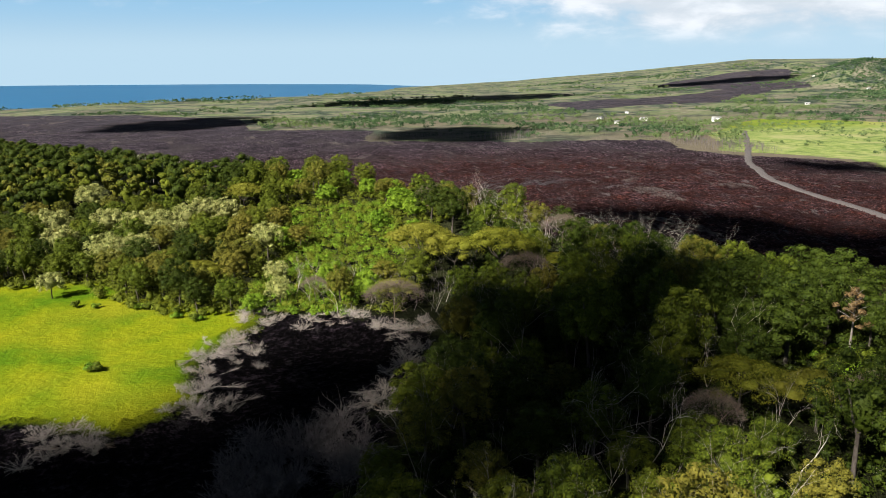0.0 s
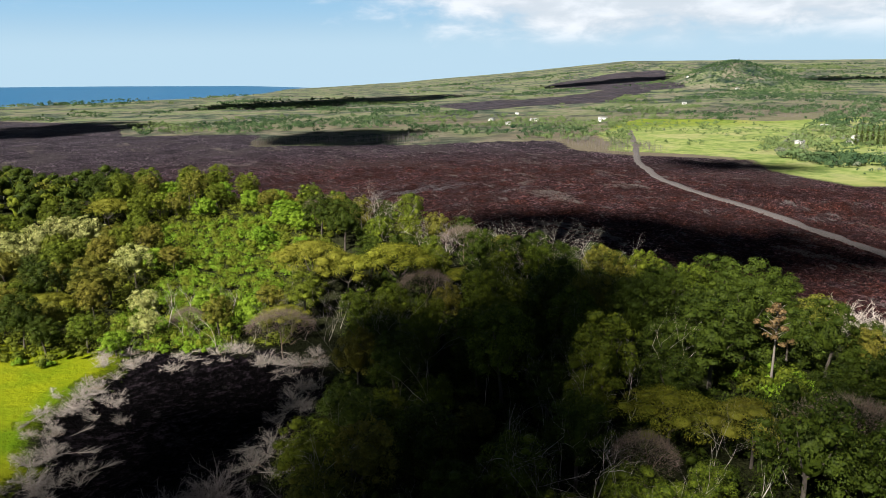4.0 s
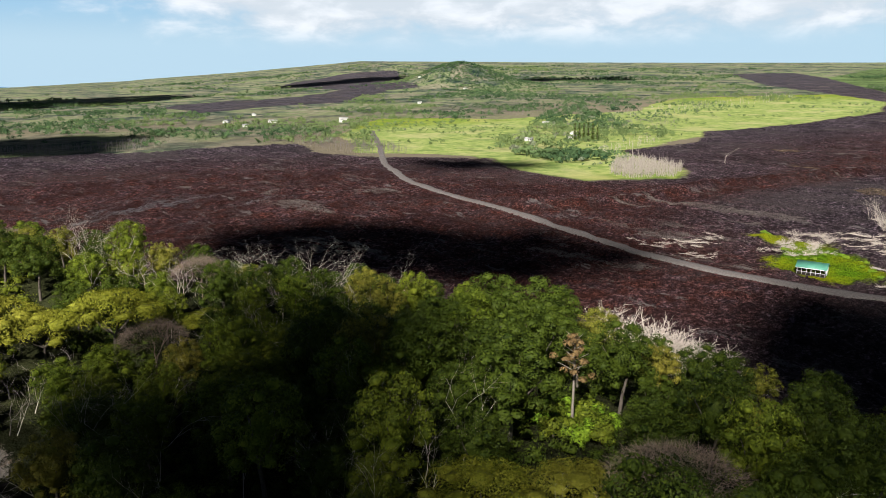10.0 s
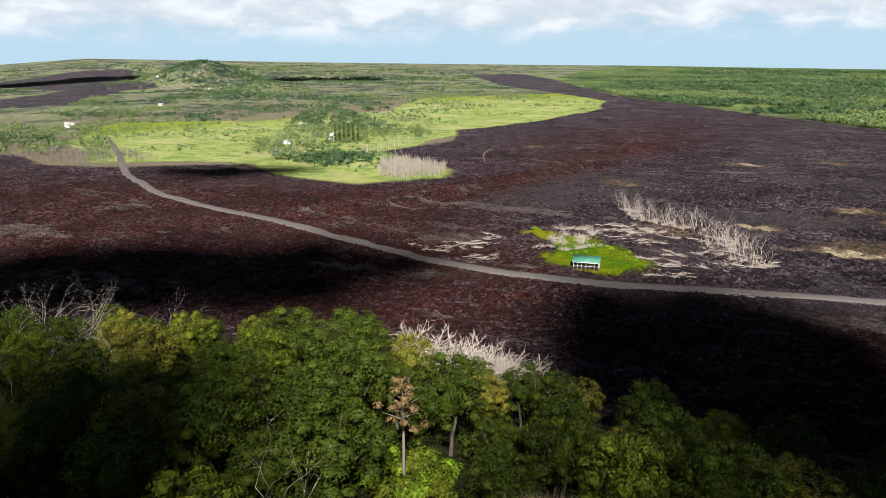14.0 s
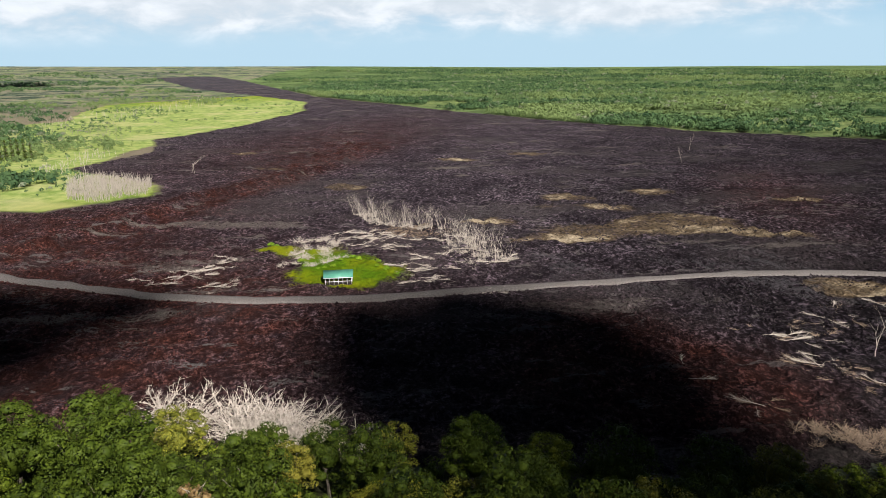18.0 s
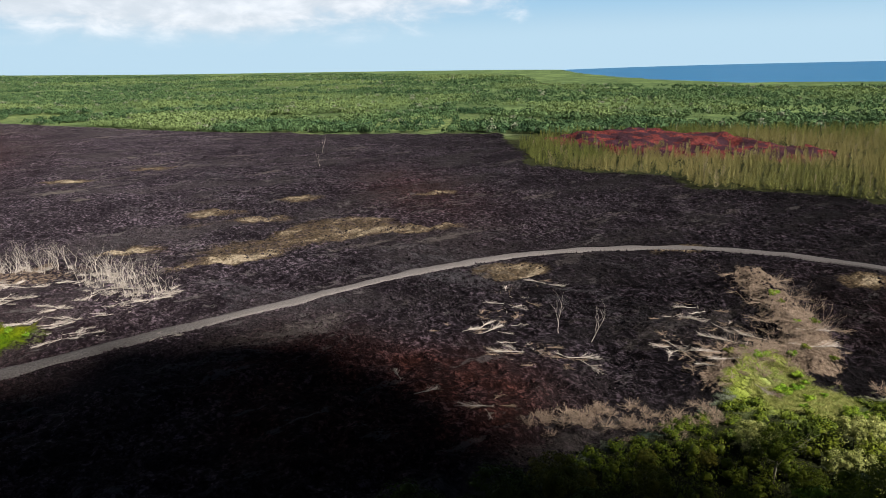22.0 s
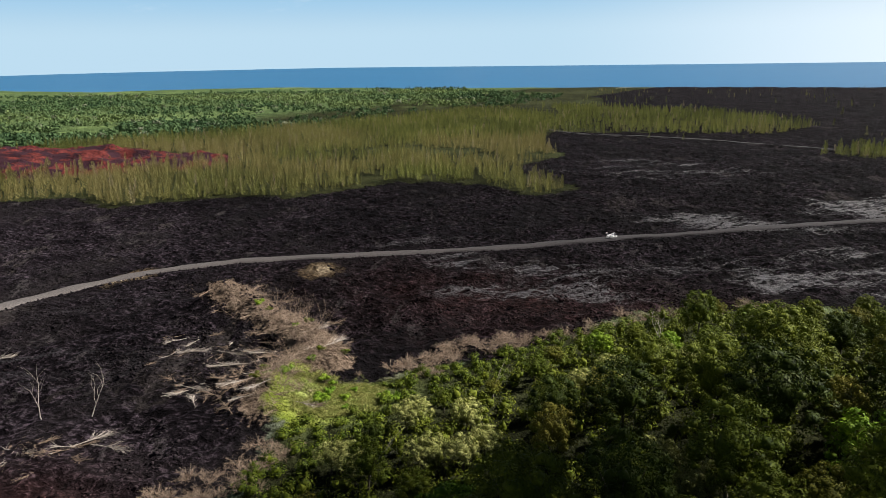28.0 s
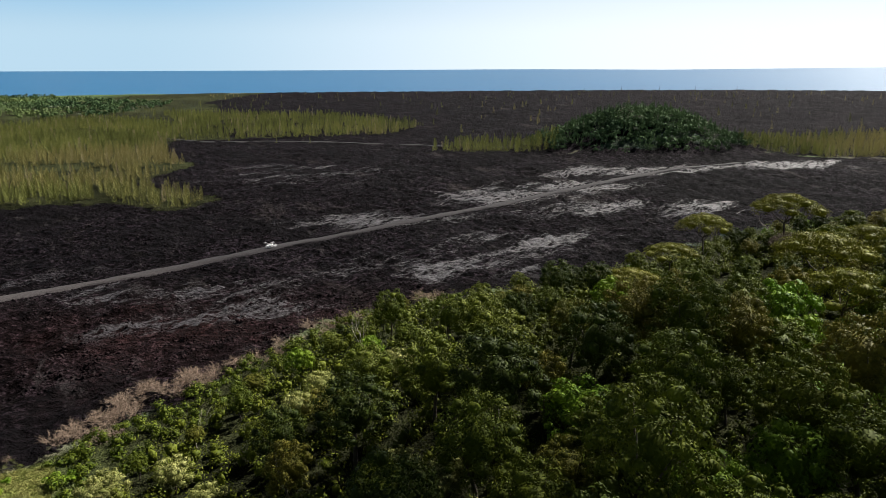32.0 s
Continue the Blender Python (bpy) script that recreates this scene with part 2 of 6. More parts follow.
def height(x, y, rough=True):
    x, y = np.asarray(x, float), np.asarray(y, float)
    dx, dy = x - CENTRE[0], y - CENTRE[1]
    r = np.hypot(dx, dy)
    yaw = (np.degrees(np.arctan2(-dx, dy)) + 215) % 360 - 215
    e = skyline(yaw)
    up = 65 + 4000 * np.tan(np.radians(e))
    inland = smooth(-1.0, -0.6, e)
    h = inland * np.maximum(up, 0) * np.clip((r - 800) / 3200, 0, 2) ** 1.3
    coast = 65 / np.tan(np.radians(np.maximum(-e, 0.75)))
    h = h - (1 - inland) * 45 * smooth(coast, coast + 350, r)
    h = h + 60 * np.exp(-(((x - 1067) / 130) ** 2 + ((y - 1722) / 130) ** 2)) * (r > 500)
    h = h + 32 * np.exp(-(((x - 1500) / 420) ** 2 + ((y - 2900) / 260) ** 2))
    # the cinder cone and the red hill
    h = h + 25 * np.exp(-(((x + 88) / 62) ** 2 + ((y + 440) / 50) ** 2) ** 1.3)
    h = h + 5 * np.exp(-(((x - 560) / 75) ** 2 + ((y + 185) / 80) ** 2))
    # swells under the wood
    h = h + 8 * np.exp(-(((x - 78) / 42) ** 2 + ((y - 130) / 75) ** 2)) + 9 * np.exp(-(((x - 62) / 48) ** 2 + ((y + 30) / 60) ** 2))
    inwood = smooth(0, 28, sdist(x, y, WOOD))
    h = h + inwood * 9 * np.exp(-((line_dist(x, y, RIDGE) / 42) ** 2))
    h = h + inwood * 7 * np.exp(-(((x + 150) / 70) ** 2 + ((y - 370) / 70) ** 2))
    h = h + inwood * 6.5 * np.exp(-((line_dist(x, y, [(-60, 350), (5, 275), (45, 240)]) / 32) ** 2))
    h = h + inwood * 5 * np.exp(-(((x + 45) / 60) ** 2 + ((y + 115) / 40) ** 2))
    h = h + 4.0 * np.exp(-((line_dist(x, y, HEAP) / 6.0) ** 2))
    h = h - 3.0 * smooth(0, 14, sdist(x, y, PIT))
    h = h + 0.8 * fbm(x, y, 90, 2, 3)
    if rough:
        lava = smooth(-2, 3, np.maximum(sdist(x, y, LAVA), sdist(x, y, LAVA_SOUTH)))
        road = smooth(3, 9, line_dist(x, y, ROAD))
        ridge = 1 - np.abs(fbm(x + 0.4 * y, y, 55, 4, 21))
        h = h + lava * road * (1.45 * fbm(x, y, 16, 4, 5, 0.6) + 1.25 * fbm(x, y, 3.6, 2, 15) + 1.9 * (ridge - 0.72) * smooth(0.72, 0.95, ridge) + 4.2 * np.exp(-((line_dist(x, y, LEVEE) / 4.0) ** 2)))
    return h


def ground_at(x, y):
    return float(height(np.array([x]), np.array([y]))[0])


# ---- mesh helpers ----
def mesh_of(name, verts, faces, mat=None, shade=False):
    """A mesh from arrays; faces all have the same number of corners."""
    verts, faces = np.asarray(verts, np.float32), np.asarray(faces, np.int32)
    me = bpy.data.meshes.new(name)
    me.vertices.add(len(verts))
    me.vertices.foreach_set("co", verts.ravel())
    me.loops.add(faces.size)
    me.loops.foreach_set("vertex_index", faces.ravel())
    me.polygons.add(len(faces))
    me.polygons.foreach_set("loop_start", np.arange(len(faces), dtype=np.int32) * faces.shape[1])
    me.update(calc_edges=True)
    if shade:
        me.polygons.foreach_set("use_smooth", np.ones(len(faces), bool))
    if mat:
        me.materials.append(mat)
    return me


def joined(pieces):
    """(verts, faces) of several (verts, faces)."""
    verts, faces, n = [], [], 0
    for v, f in pieces:
        verts.append(v)
        faces.append(np.asarray(f) + n)
        n += len(v)
    return np.concatenate(verts), np.concatenate(faces)


def part(name, data, parent, label=""):
    ob = new(name, data)
    ob.parent = parent
    return tagged(ob, label=label)


def thing(name, label, category, group="", kind="", at=None):
    ob = new(name)
    if at is not None:
        ob.matrix_basis = at
    return tagged(ob, label=label, category=category, group=group, kind=kind)


def box(x0, y0, z0, x1, y1, z1):
    v = np.array([(x, y, z) for z in (z0, z1) for y in (y0, y1) for x in (x0, x1)], float)
    return v, np.array([(0, 2, 3, 1), (4, 5, 7, 6), (0, 1, 5, 4), (2, 6, 7, 3), (0, 4, 6, 2), (1, 3, 7, 5)])


def tube(points, radii, sides=5):
    """A tapered round limb through the points, as triangles."""
    p = np.asarray(points, float)
    d = np.gradient(p, axis=0)
    d /= np.linalg.norm(d, axis=1, keepdims=True) + 1e-9
    ref = np.where(np.abs(d[:, 2:]) < 0.9, [[0, 0, 1.0]], [[1.0, 0, 0]])
    u = np.cross(d, ref)
    u /= np.linalg.norm(u, axis=1, keepdims=True) + 1e-9
    w = np.cross(d, u)
    a = np.arange(sides) / sides * 2 * np.pi
    ring = u[:, None] * np.cos(a)[None, :, None] + w[:, None] * np.sin(a)[None, :, None]
    v = (p[:, None] + ring * np.asarray(radii)[:, None, None]).reshape(-1, 3)
    f = []
    for i in range(len(p) - 1):
        for k in range(sides):
            a0, a1, b0, b1 = i * sides + k, i * sides + (k + 1) % sides, (i + 1) * sides + k, (i + 1) * sides + (k + 1) % sides
            f += [(a0, a1, b1), (a0, b1, b0)]
    return v, np.array(f)


ICO = {}


def ico(level):
    if level not in ICO:
        bm = bmesh.new()
        bmesh.ops.create_icosphere(bm, subdivisions=level, radius=1)
        bm.verts.index_update()
        ICO[level] = (np.array([v.co[:] for v in bm.verts]), np.array([[v.index for v in f.verts] for f in bm.faces]))
        bm.free()
    return ICO[level]


def blob(rng, centre, size, level=2, lump=0.25):
    v, f = ico(level)
    k = rng.uniform(0, 50, 3)
    n = np.sin(v[:, 0] * 3.1 + k[0]) * np.sin(v[:, 1] * 3.7 + k[1]) + 0.6 * np.sin(v[:, 2] * 5.3 + v[:, 0] * 4 + k[2]) + 0.5 * rng.uniform(-1, 1, len(v))
    return v * (1 + lump * n)[:, None] * np.asarray(size) + np.asarray(centre), f

# ---- materials ----
class Mat:
    """A short way to write node materials."""

    def __init__(self, name, rough=0.9, spec=0.2):
        self.m = bpy.data.materials.new(name)
        self.m.use_nodes = True
        self.t = self.m.node_tree
        self.b = self.t.nodes["Principled BSDF"]
        self.b.inputs["Roughness"].default_value = rough
        self.b.inputs["Specular IOR Level"].default_value = spec

    def to(self, a, b):
        self.t.links.new(a, b)

    def place(self):
        return node(self.t, "ShaderNodeNewGeometry").outputs["Position"]

    def noise(self, scale, detail=4.0, rough=0.55, where=None, stretch=None, distort=0.0, turn=0.0):
        n = node(self.t, "ShaderNodeTexNoise", Scale=scale, Detail=detail, Roughness=rough, Distortion=distort)
        vec = where or self.place()
        if turn:
            r = node(self.t, "ShaderNodeVectorRotate", Angle=turn)
            self.to(vec, r.inputs["Vector"])
            vec = r.outputs[0]
        if stretch:
            m = node(self.t, "ShaderNodeMapping", Scale=stretch)
            self.to(vec, m.inputs[0])
            vec = m.outputs[0]
        self.to(vec, n.inputs["Vector"])
        return n.outputs["Fac"]

    def ramp(self, value, low, high, a=0.0, b=1.0):
        n = node(self.t, "ShaderNodeMapRange", From__Min=low, From__Max=high, To__Min=a, To__Max=b)
        self.to(value, n.inputs["Value"])
        return n.outputs[0]

    def math(self, op, a, b):
        n = node(self.t, "ShaderNodeMath", _operation=op)
        for k, v in enumerate((a, b)):
            if isinstance(v, (int, float)):
                n.inputs[k].default_value = v
            else:
                self.to(v, n.inputs[k])
        return n.outputs[0]

    def mix(self, fac, a, b):
        n = node(self.t, "ShaderNodeMix", _data_type="RGBA")
        for key, v in (("Factor", fac), ("A", a), ("B", b)):
            if isinstance(v, tuple):
                n.inputs[key].default_value = (*v, 1)
            elif isinstance(v, (int, float)):
                n.inputs[key].default_value = v
            else:
                self.to(v, n.inputs[key])
        return n.outputs["Result"]

    def attr(self, name):
        n = node(self.t, "ShaderNodeAttribute", _attribute_name=name)
        s = node(self.t, "ShaderNodeSeparateColor")
        self.to(n.outputs["Color"], s.inputs[0])
        return s.outputs[0], s.outputs[1], s.outputs[2], n.outputs["Alpha"]

    def chance(self):
        return node(self.t, "ShaderNodeObjectInfo").outputs["Random"]

    def island(self):
        return node(self.t, "ShaderNodeNewGeometry").outputs["Random Per Island"]

    def bump(self, value, strength, dist):
        n = node(self.t, "ShaderNodeBump", Strength=strength, Distance=dist)
        self.to(value, n.inputs["Height"])
        self.to(n.outputs[0], self.b.inputs["Normal"])

    def done(self, colour):
        if isinstance(colour, tuple):
            self.b.inputs["Base Color"].default_value = (*colour, 1)
        else:
            self.to(colour, self.b.inputs["Base Color"])
        return self.m


def ground_mat():
    m = Mat("ground", 0.95, 0.02)
    lava_d, grass_d, red, silver = m.attr("zones")
    ochre, floor_d, dry, heap = m.attr("tints")
    fine = m.noise(0.9, 6, 0.62)
    mid = m.noise(0.11, 5, 0.6)
    wide = m.noise(0.018, 4, 0.55)
    grit = m.noise(2.0, 8, 0.72)
    sheet = m.noise(0.05, 8, 0.68, stretch=(0.3, 1.0, 1.0), distort=0.8, turn=-0.66)
    thread = m.noise(0.035, 8, 0.7, stretch=(1.0, 0.28, 1.0), distort=0.5, turn=-0.34)
    patchy = m.noise(0.022, 6, 0.62, stretch=(1.0, 0.5, 1.0), distort=0.4, turn=-0.34)
    edge = m.math("ADD", m.ramp(mid, 0, 1, -0.09, 0.09), m.ramp(fine, 0, 1, -0.05, 0.05))
    is_lava = m.ramp(m.math("ADD", lava_d, edge), 0.492, 0.508)
    is_grass = m.ramp(m.math("ADD", grass_d, edge), 0.48, 0.52)
    is_floor = m.ramp(m.math("ADD", floor_d, edge), 0.48, 0.52)
    spot = m.noise(0.045, 6, 0.7)
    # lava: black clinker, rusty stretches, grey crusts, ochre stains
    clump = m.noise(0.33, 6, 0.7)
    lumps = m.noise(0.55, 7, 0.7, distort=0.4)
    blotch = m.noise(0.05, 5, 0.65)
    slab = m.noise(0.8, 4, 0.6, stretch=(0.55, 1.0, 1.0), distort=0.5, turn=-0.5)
    # clinker tone: natural grain plus its self-shadow, put into the colour
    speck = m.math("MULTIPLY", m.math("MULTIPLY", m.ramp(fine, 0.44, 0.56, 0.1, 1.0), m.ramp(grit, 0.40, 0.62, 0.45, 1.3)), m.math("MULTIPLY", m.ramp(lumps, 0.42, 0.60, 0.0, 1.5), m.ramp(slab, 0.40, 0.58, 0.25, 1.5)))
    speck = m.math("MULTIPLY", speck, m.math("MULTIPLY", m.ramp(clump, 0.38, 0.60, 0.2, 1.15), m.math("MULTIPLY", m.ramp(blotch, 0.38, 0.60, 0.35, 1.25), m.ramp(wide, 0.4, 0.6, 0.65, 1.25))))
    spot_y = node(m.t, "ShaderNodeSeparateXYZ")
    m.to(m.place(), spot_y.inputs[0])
    # leaves out the pit, whose cloud shade is put into the lava colour
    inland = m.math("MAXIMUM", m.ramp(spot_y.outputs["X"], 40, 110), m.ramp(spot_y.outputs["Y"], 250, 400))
    # south kept near-black: its backlit self-shadow is put into the colour
    lit_lava = m.math("MAXIMUM", m.math("MULTIPLY", m.ramp(spot_y.outputs["Y"], 0, 150), inland), m.math("MULTIPLY", m.ramp(spot_y.outputs["X"], 190, 330, 0, 0.6), m.ramp(spot_y.outputs["Y"], -160, 30)))
    black = m.mix(speck, m.mix(lit_lava, (0.0009, 0.0007, 0.0010), (0.0115, 0.0085, 0.0113)), m.mix(lit_lava, (0.032, 0.0245, 0.031), (0.160, 0.126, 0.154)))
    # lava turns greyer and bluer far north: distance haze put into the colour
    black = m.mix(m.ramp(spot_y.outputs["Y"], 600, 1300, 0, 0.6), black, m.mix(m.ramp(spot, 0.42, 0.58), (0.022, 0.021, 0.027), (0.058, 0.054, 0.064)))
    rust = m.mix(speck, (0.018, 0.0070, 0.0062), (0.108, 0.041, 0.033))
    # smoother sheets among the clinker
    sheet_tone = m.mix(m.ramp(grit, 0.38, 0.62), (0.003, 0.0025, 0.003), m.mix(lit_lava, (0.006, 0.0052, 0.006), (0.075, 0.063, 0.066)))
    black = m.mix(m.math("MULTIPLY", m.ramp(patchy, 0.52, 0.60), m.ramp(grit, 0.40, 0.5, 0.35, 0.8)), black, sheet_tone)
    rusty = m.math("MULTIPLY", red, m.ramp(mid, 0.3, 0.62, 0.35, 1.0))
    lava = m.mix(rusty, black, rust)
    # fine pale wisps
    wisp = m.math("ADD", m.noise(0.16, 6, 0.68, stretch=(1.0, 0.3, 1.0), turn=-0.34), m.ramp(grit, 0, 1, -0.06, 0.06))
    lava = m.mix(m.math("MULTIPLY", m.ramp(wisp, 0.60, 0.64), m.ramp(lit_lava, 0, 1, 0.2, 0.85)), lava, (0.0875, 0.0775, 0.0775))
    crust = m.mix(m.ramp(grit, 0.38, 0.60), (0.004, 0.0033, 0.0042), (0.050, 0.043, 0.049))
    cover = m.math("ADD", m.math("ADD", sheet, m.ramp(silver, 0, 1, -0.16, 0.05)), m.math("ADD", m.ramp(fine, 0, 1, -0.10, 0.10), m.ramp(grit, 0, 1, -0.16, 0.16)))
    cracks = m.ramp(m.noise(0.42, 5, 0.65, stretch=(0.5, 1.0, 1.0), turn=-0.66), 0.42, 0.48)
    glassy = m.math("MULTIPLY", m.ramp(cover, 0.45, 0.52), m.math("MULTIPLY", cracks, m.ramp(silver, 0.05, 0.3)))
    lava = m.mix(glassy, lava, crust)
    glassy = m.math("MULTIPLY", glassy, is_lava)
    m.to(m.ramp(glassy, 0, 1, 0.95, 0.52), m.b.inputs["Roughness"])
    m.to(m.ramp(glassy, 0, 1, 0.02, 0.28), m.b.inputs["Specular IOR Level"])
    pale = m.mix(m.ramp(fine, 0.3, 0.7), (0.0425, 0.036, 0.034), (0.1375, 0.1175, 0.1075))
    lava = m.mix(m.math("MULTIPLY", m.ramp(m.math("ADD", thread, m.ramp(grit, 0, 1, -0.04, 0.04)), 0.585, 0.62), m.math("MULTIPLY", m.ramp(wide, 0.40, 0.55, 0.1, 0.95), m.ramp(lit_lava, 0, 1, 0.15, 1.0))), lava, pale)
    stain = m.math("ADD", thread, m.ramp(grit, 0, 1, -0.13, 0.13))
    lava = m.mix(m.ramp(m.math("ADD", stain, m.ramp(ochre, 0, 1, -0.30, 0.14)), 0.50, 0.60, 0.0, 0.85), lava, m.mix(m.ramp(fine, 0.35, 0.65), (0.0275, 0.021, 0.014), (0.12, 0.085, 0.05)))
    gold = m.mix(m.ramp(fine, 0.3, 0.7), (0.100, 0.076, 0.050), (0.440, 0.360, 0.255))
    lava = m.mix(m.ramp(m.math("ADD", m.math("ADD", thread, m.ramp(ochre, 0, 1, -0.36, 0.01)), m.ramp(grit, 0, 1, -0.16, 0.16)), 0.50, 0.585), lava, gold)
    straw = m.mix(m.ramp(fine, 0.3, 0.7), (0.05, 0.035, 0.025), (0.21, 0.155, 0.115))
    lava = m.mix(m.ramp(m.math("ADD", m.math("ADD", thread, m.ramp(heap, 0, 1, -0.24, 0.13)), m.ramp(fine, 0, 1, -0.2, 0.2)), 0.50, 0.56), lava, straw)
    # green land: scrub, with brighter grass and dry stretches
    scrub = m.mix(m.ramp(spot, 0.42, 0.58), (0.011, 0.022, 0.017), (0.066, 0.080, 0.056))
    fields = m.noise(0.0065, 4, 0.6)
    scrub = m.mix(m.ramp(fields, 0.49, 0.54, 0, 0.8), scrub, m.mix(m.ramp(mid, 0.4, 0.6), (0.085, 0.105, 0.050), (0.135, 0.155, 0.075)))
    scrub = m.mix(m.ramp(wide, 0.48, 0.58, 0, 0.8), scrub, m.mix(m.ramp(mid, 0.4, 0.6), (0.090, 0.085, 0.060), (0.165, 0.150, 0.110)))
    scrub = m.mix(m.math("MULTIPLY", dry, 0.9), scrub, (0.115, 0.095, 0.07))
    grass = m.mix(m.ramp(m.noise(0.035, 4, 0.6), 0.38, 0.58), (0.050, 0.098, 0.003), m.mix(m.ramp(mid, 0.3, 0.7), (0.088, 0.118, 0.003), (0.148, 0.158, 0.004)))
    grass = m.mix(m.ramp(fine, 0.4, 0.75, 0, 0.3), grass, (0.045, 0.065, 0.004))
    grass = m.mix(m.ramp(wide, 0.52, 0.65, 0, 0.5), grass, (0.160, 0.150, 0.008))
    hay = m.mix(m.ramp(mid, 0.38, 0.6), (0.095, 0.135, 0.034), (0.190, 0.212, 0.078))
    hay = m.mix(m.ramp(spot, 0.50, 0.62, 0, 0.7), hay, (0.060, 0.092, 0.030))
    hay = m.mix(m.ramp(wide, 0.52, 0.62, 0, 0.6), hay, (0.225, 0.215, 0.110))
    grass = m.mix(m.math("MULTIPLY", dry, 0.9), grass, hay)
    # floor between the trees, near-black close by, greener and paler past x 660
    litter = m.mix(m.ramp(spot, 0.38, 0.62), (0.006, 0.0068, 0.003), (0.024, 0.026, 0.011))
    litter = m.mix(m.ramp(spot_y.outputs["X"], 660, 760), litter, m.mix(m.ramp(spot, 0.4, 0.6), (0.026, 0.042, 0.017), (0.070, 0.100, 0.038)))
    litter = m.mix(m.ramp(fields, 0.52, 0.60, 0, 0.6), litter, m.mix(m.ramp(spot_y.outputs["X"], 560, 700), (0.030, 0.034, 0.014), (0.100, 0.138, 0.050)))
    litter = m.mix(m.math("MULTIPLY", dry, m.ramp(mid, 0.38, 0.55)), litter, m.mix(0.4, hay, (0.075, 0.105, 0.04)))
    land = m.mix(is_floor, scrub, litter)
    land = m.mix(is_grass, land, grass)
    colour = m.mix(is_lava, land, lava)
    colour = m.mix(is_grass, colour, grass)
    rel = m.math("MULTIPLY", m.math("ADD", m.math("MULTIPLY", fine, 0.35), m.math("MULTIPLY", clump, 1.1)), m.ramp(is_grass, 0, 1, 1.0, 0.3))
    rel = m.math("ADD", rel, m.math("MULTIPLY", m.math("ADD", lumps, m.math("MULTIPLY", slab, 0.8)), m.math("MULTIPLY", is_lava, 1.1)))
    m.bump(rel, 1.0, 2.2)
    return m.done(colour)


def leaf_mat(name, dark, light, other, rough=0.6, spread=0.5, patch=None):
    m = Mat(name, rough, 0.06)
    per = m.island()
    tree = m.chance()
    c = m.mix(m.ramp(per, 0.0, 0.85), dark, light)
    c = m.mix(m.ramp(tree, 0.15, 1.0, 0.0, spread), c, other)
    c = m.mix(m.ramp(m.noise(0.45, 3), 0.42, 0.66, 0.0, 0.55), c, dark)
    if patch:
        c = m.mix(m.ramp(m.noise(0.03, 4, 0.6), 0.42, 0.6, 0.0, 0.85), c, patch)
    return thin_leaf(m, c)


def thin_leaf(m, c, share=0.08):
    """Thin leaves let a little light through."""
    m.done(c)
    thin = node(m.t, "ShaderNodeBsdfTranslucent")
    m.to(c, thin.inputs["Color"])
    both = node(m.t, "ShaderNodeMixShader")
    both.inputs[0].default_value = share
    m.to(m.b.outputs[0], both.inputs[1])
    m.to(thin.outputs[0], both.inputs[2])
    m.to(both.outputs[0], m.t.nodes["Material Output"].inputs["Surface"])
    return m.m


def far_leaf_mat(name, dark, light, other, dry, through_it):
    """Far trees: each of its own tone, some stretches yellower, some dry."""
    m = Mat(name, 0.8, 0.03)
    tree, stretch, _, _ = m.attr("tone")
    c = m.mix(m.ramp(tree, 0.0, 1.0), dark, light)
    c = m.mix(m.ramp(stretch, 0.48, 0.68, 0, 0.75), c, other)
    c = m.mix(m.ramp(tree, 0.93, 0.98), c, dry)
    c = m.mix(m.ramp(m.island(), 0.0, 0.5, 0.3, 0.0), c, dark)
    return thin_leaf(m, c, through_it)


def stone_mat(name):
    """Loose stones, each of its own tone, rusty where the flow is."""
    m = Mat(name, 0.95, 0.05)
    n = m.noise(1.6, 4, 0.6)
    m.bump(n, 0.8, 0.3)
    # southern stones darkened alike, the backlit tone put into their colour
    red, lit_stone, _, _ = m.attr("zones")
    black = m.mix(m.island(), m.mix(lit_stone, (0.002, 0.0017, 0.002), (0.010, 0.008, 0.009)), m.mix(lit_stone, (0.016, 0.0130, 0.0155), (0.074, 0.059, 0.067)))
    rust = m.mix(m.island(), (0.006, 0.0025, 0.0025), (0.060, 0.024, 0.022))
    return m.done(m.mix(m.ramp(n, 0.3, 0.7, 0, 0.35), m.mix(red, black, rust), (0.003, 0.0025, 0.0025)))


def wood_mat(name, dark, light, rough=0.85):
    m = Mat(name, rough, 0.2)
    grain = m.noise(2.5, 5, 0.6, stretch=(1, 1, 0.25))
    c = m.mix(m.ramp(grain, 0.3, 0.7), dark, light)
    c = m.mix(m.ramp(m.chance(), 0, 1, 0, 0.35), c, dark)
    m.bump(grain, 0.5, 0.05)
    return m.done(c)


def plain_mat(name, dark, light, scale=1.5, rough=0.7, metal=0.0):
    m = Mat(name, rough, 0.3)
    m.b.inputs["Metallic"].default_value = metal
    n = m.noise(scale, 5, 0.6)
    m.bump(n, 0.25, 0.04)
    return m.done(m.mix(m.ramp(n, 0.3, 0.7), dark, light))


def sea_mat():
    m = Mat("sea", 0.32, 0.3)
    n = m.noise(0.012, 5, 0.6, stretch=(1, 1, 1))
    m.bump(m.noise(0.15, 5, 0.6), 0.3, 1.0)
    return m.done(m.mix(m.ramp(n, 0.35, 0.65), (0.006, 0.062, 0.145), (0.010, 0.078, 0.170)))


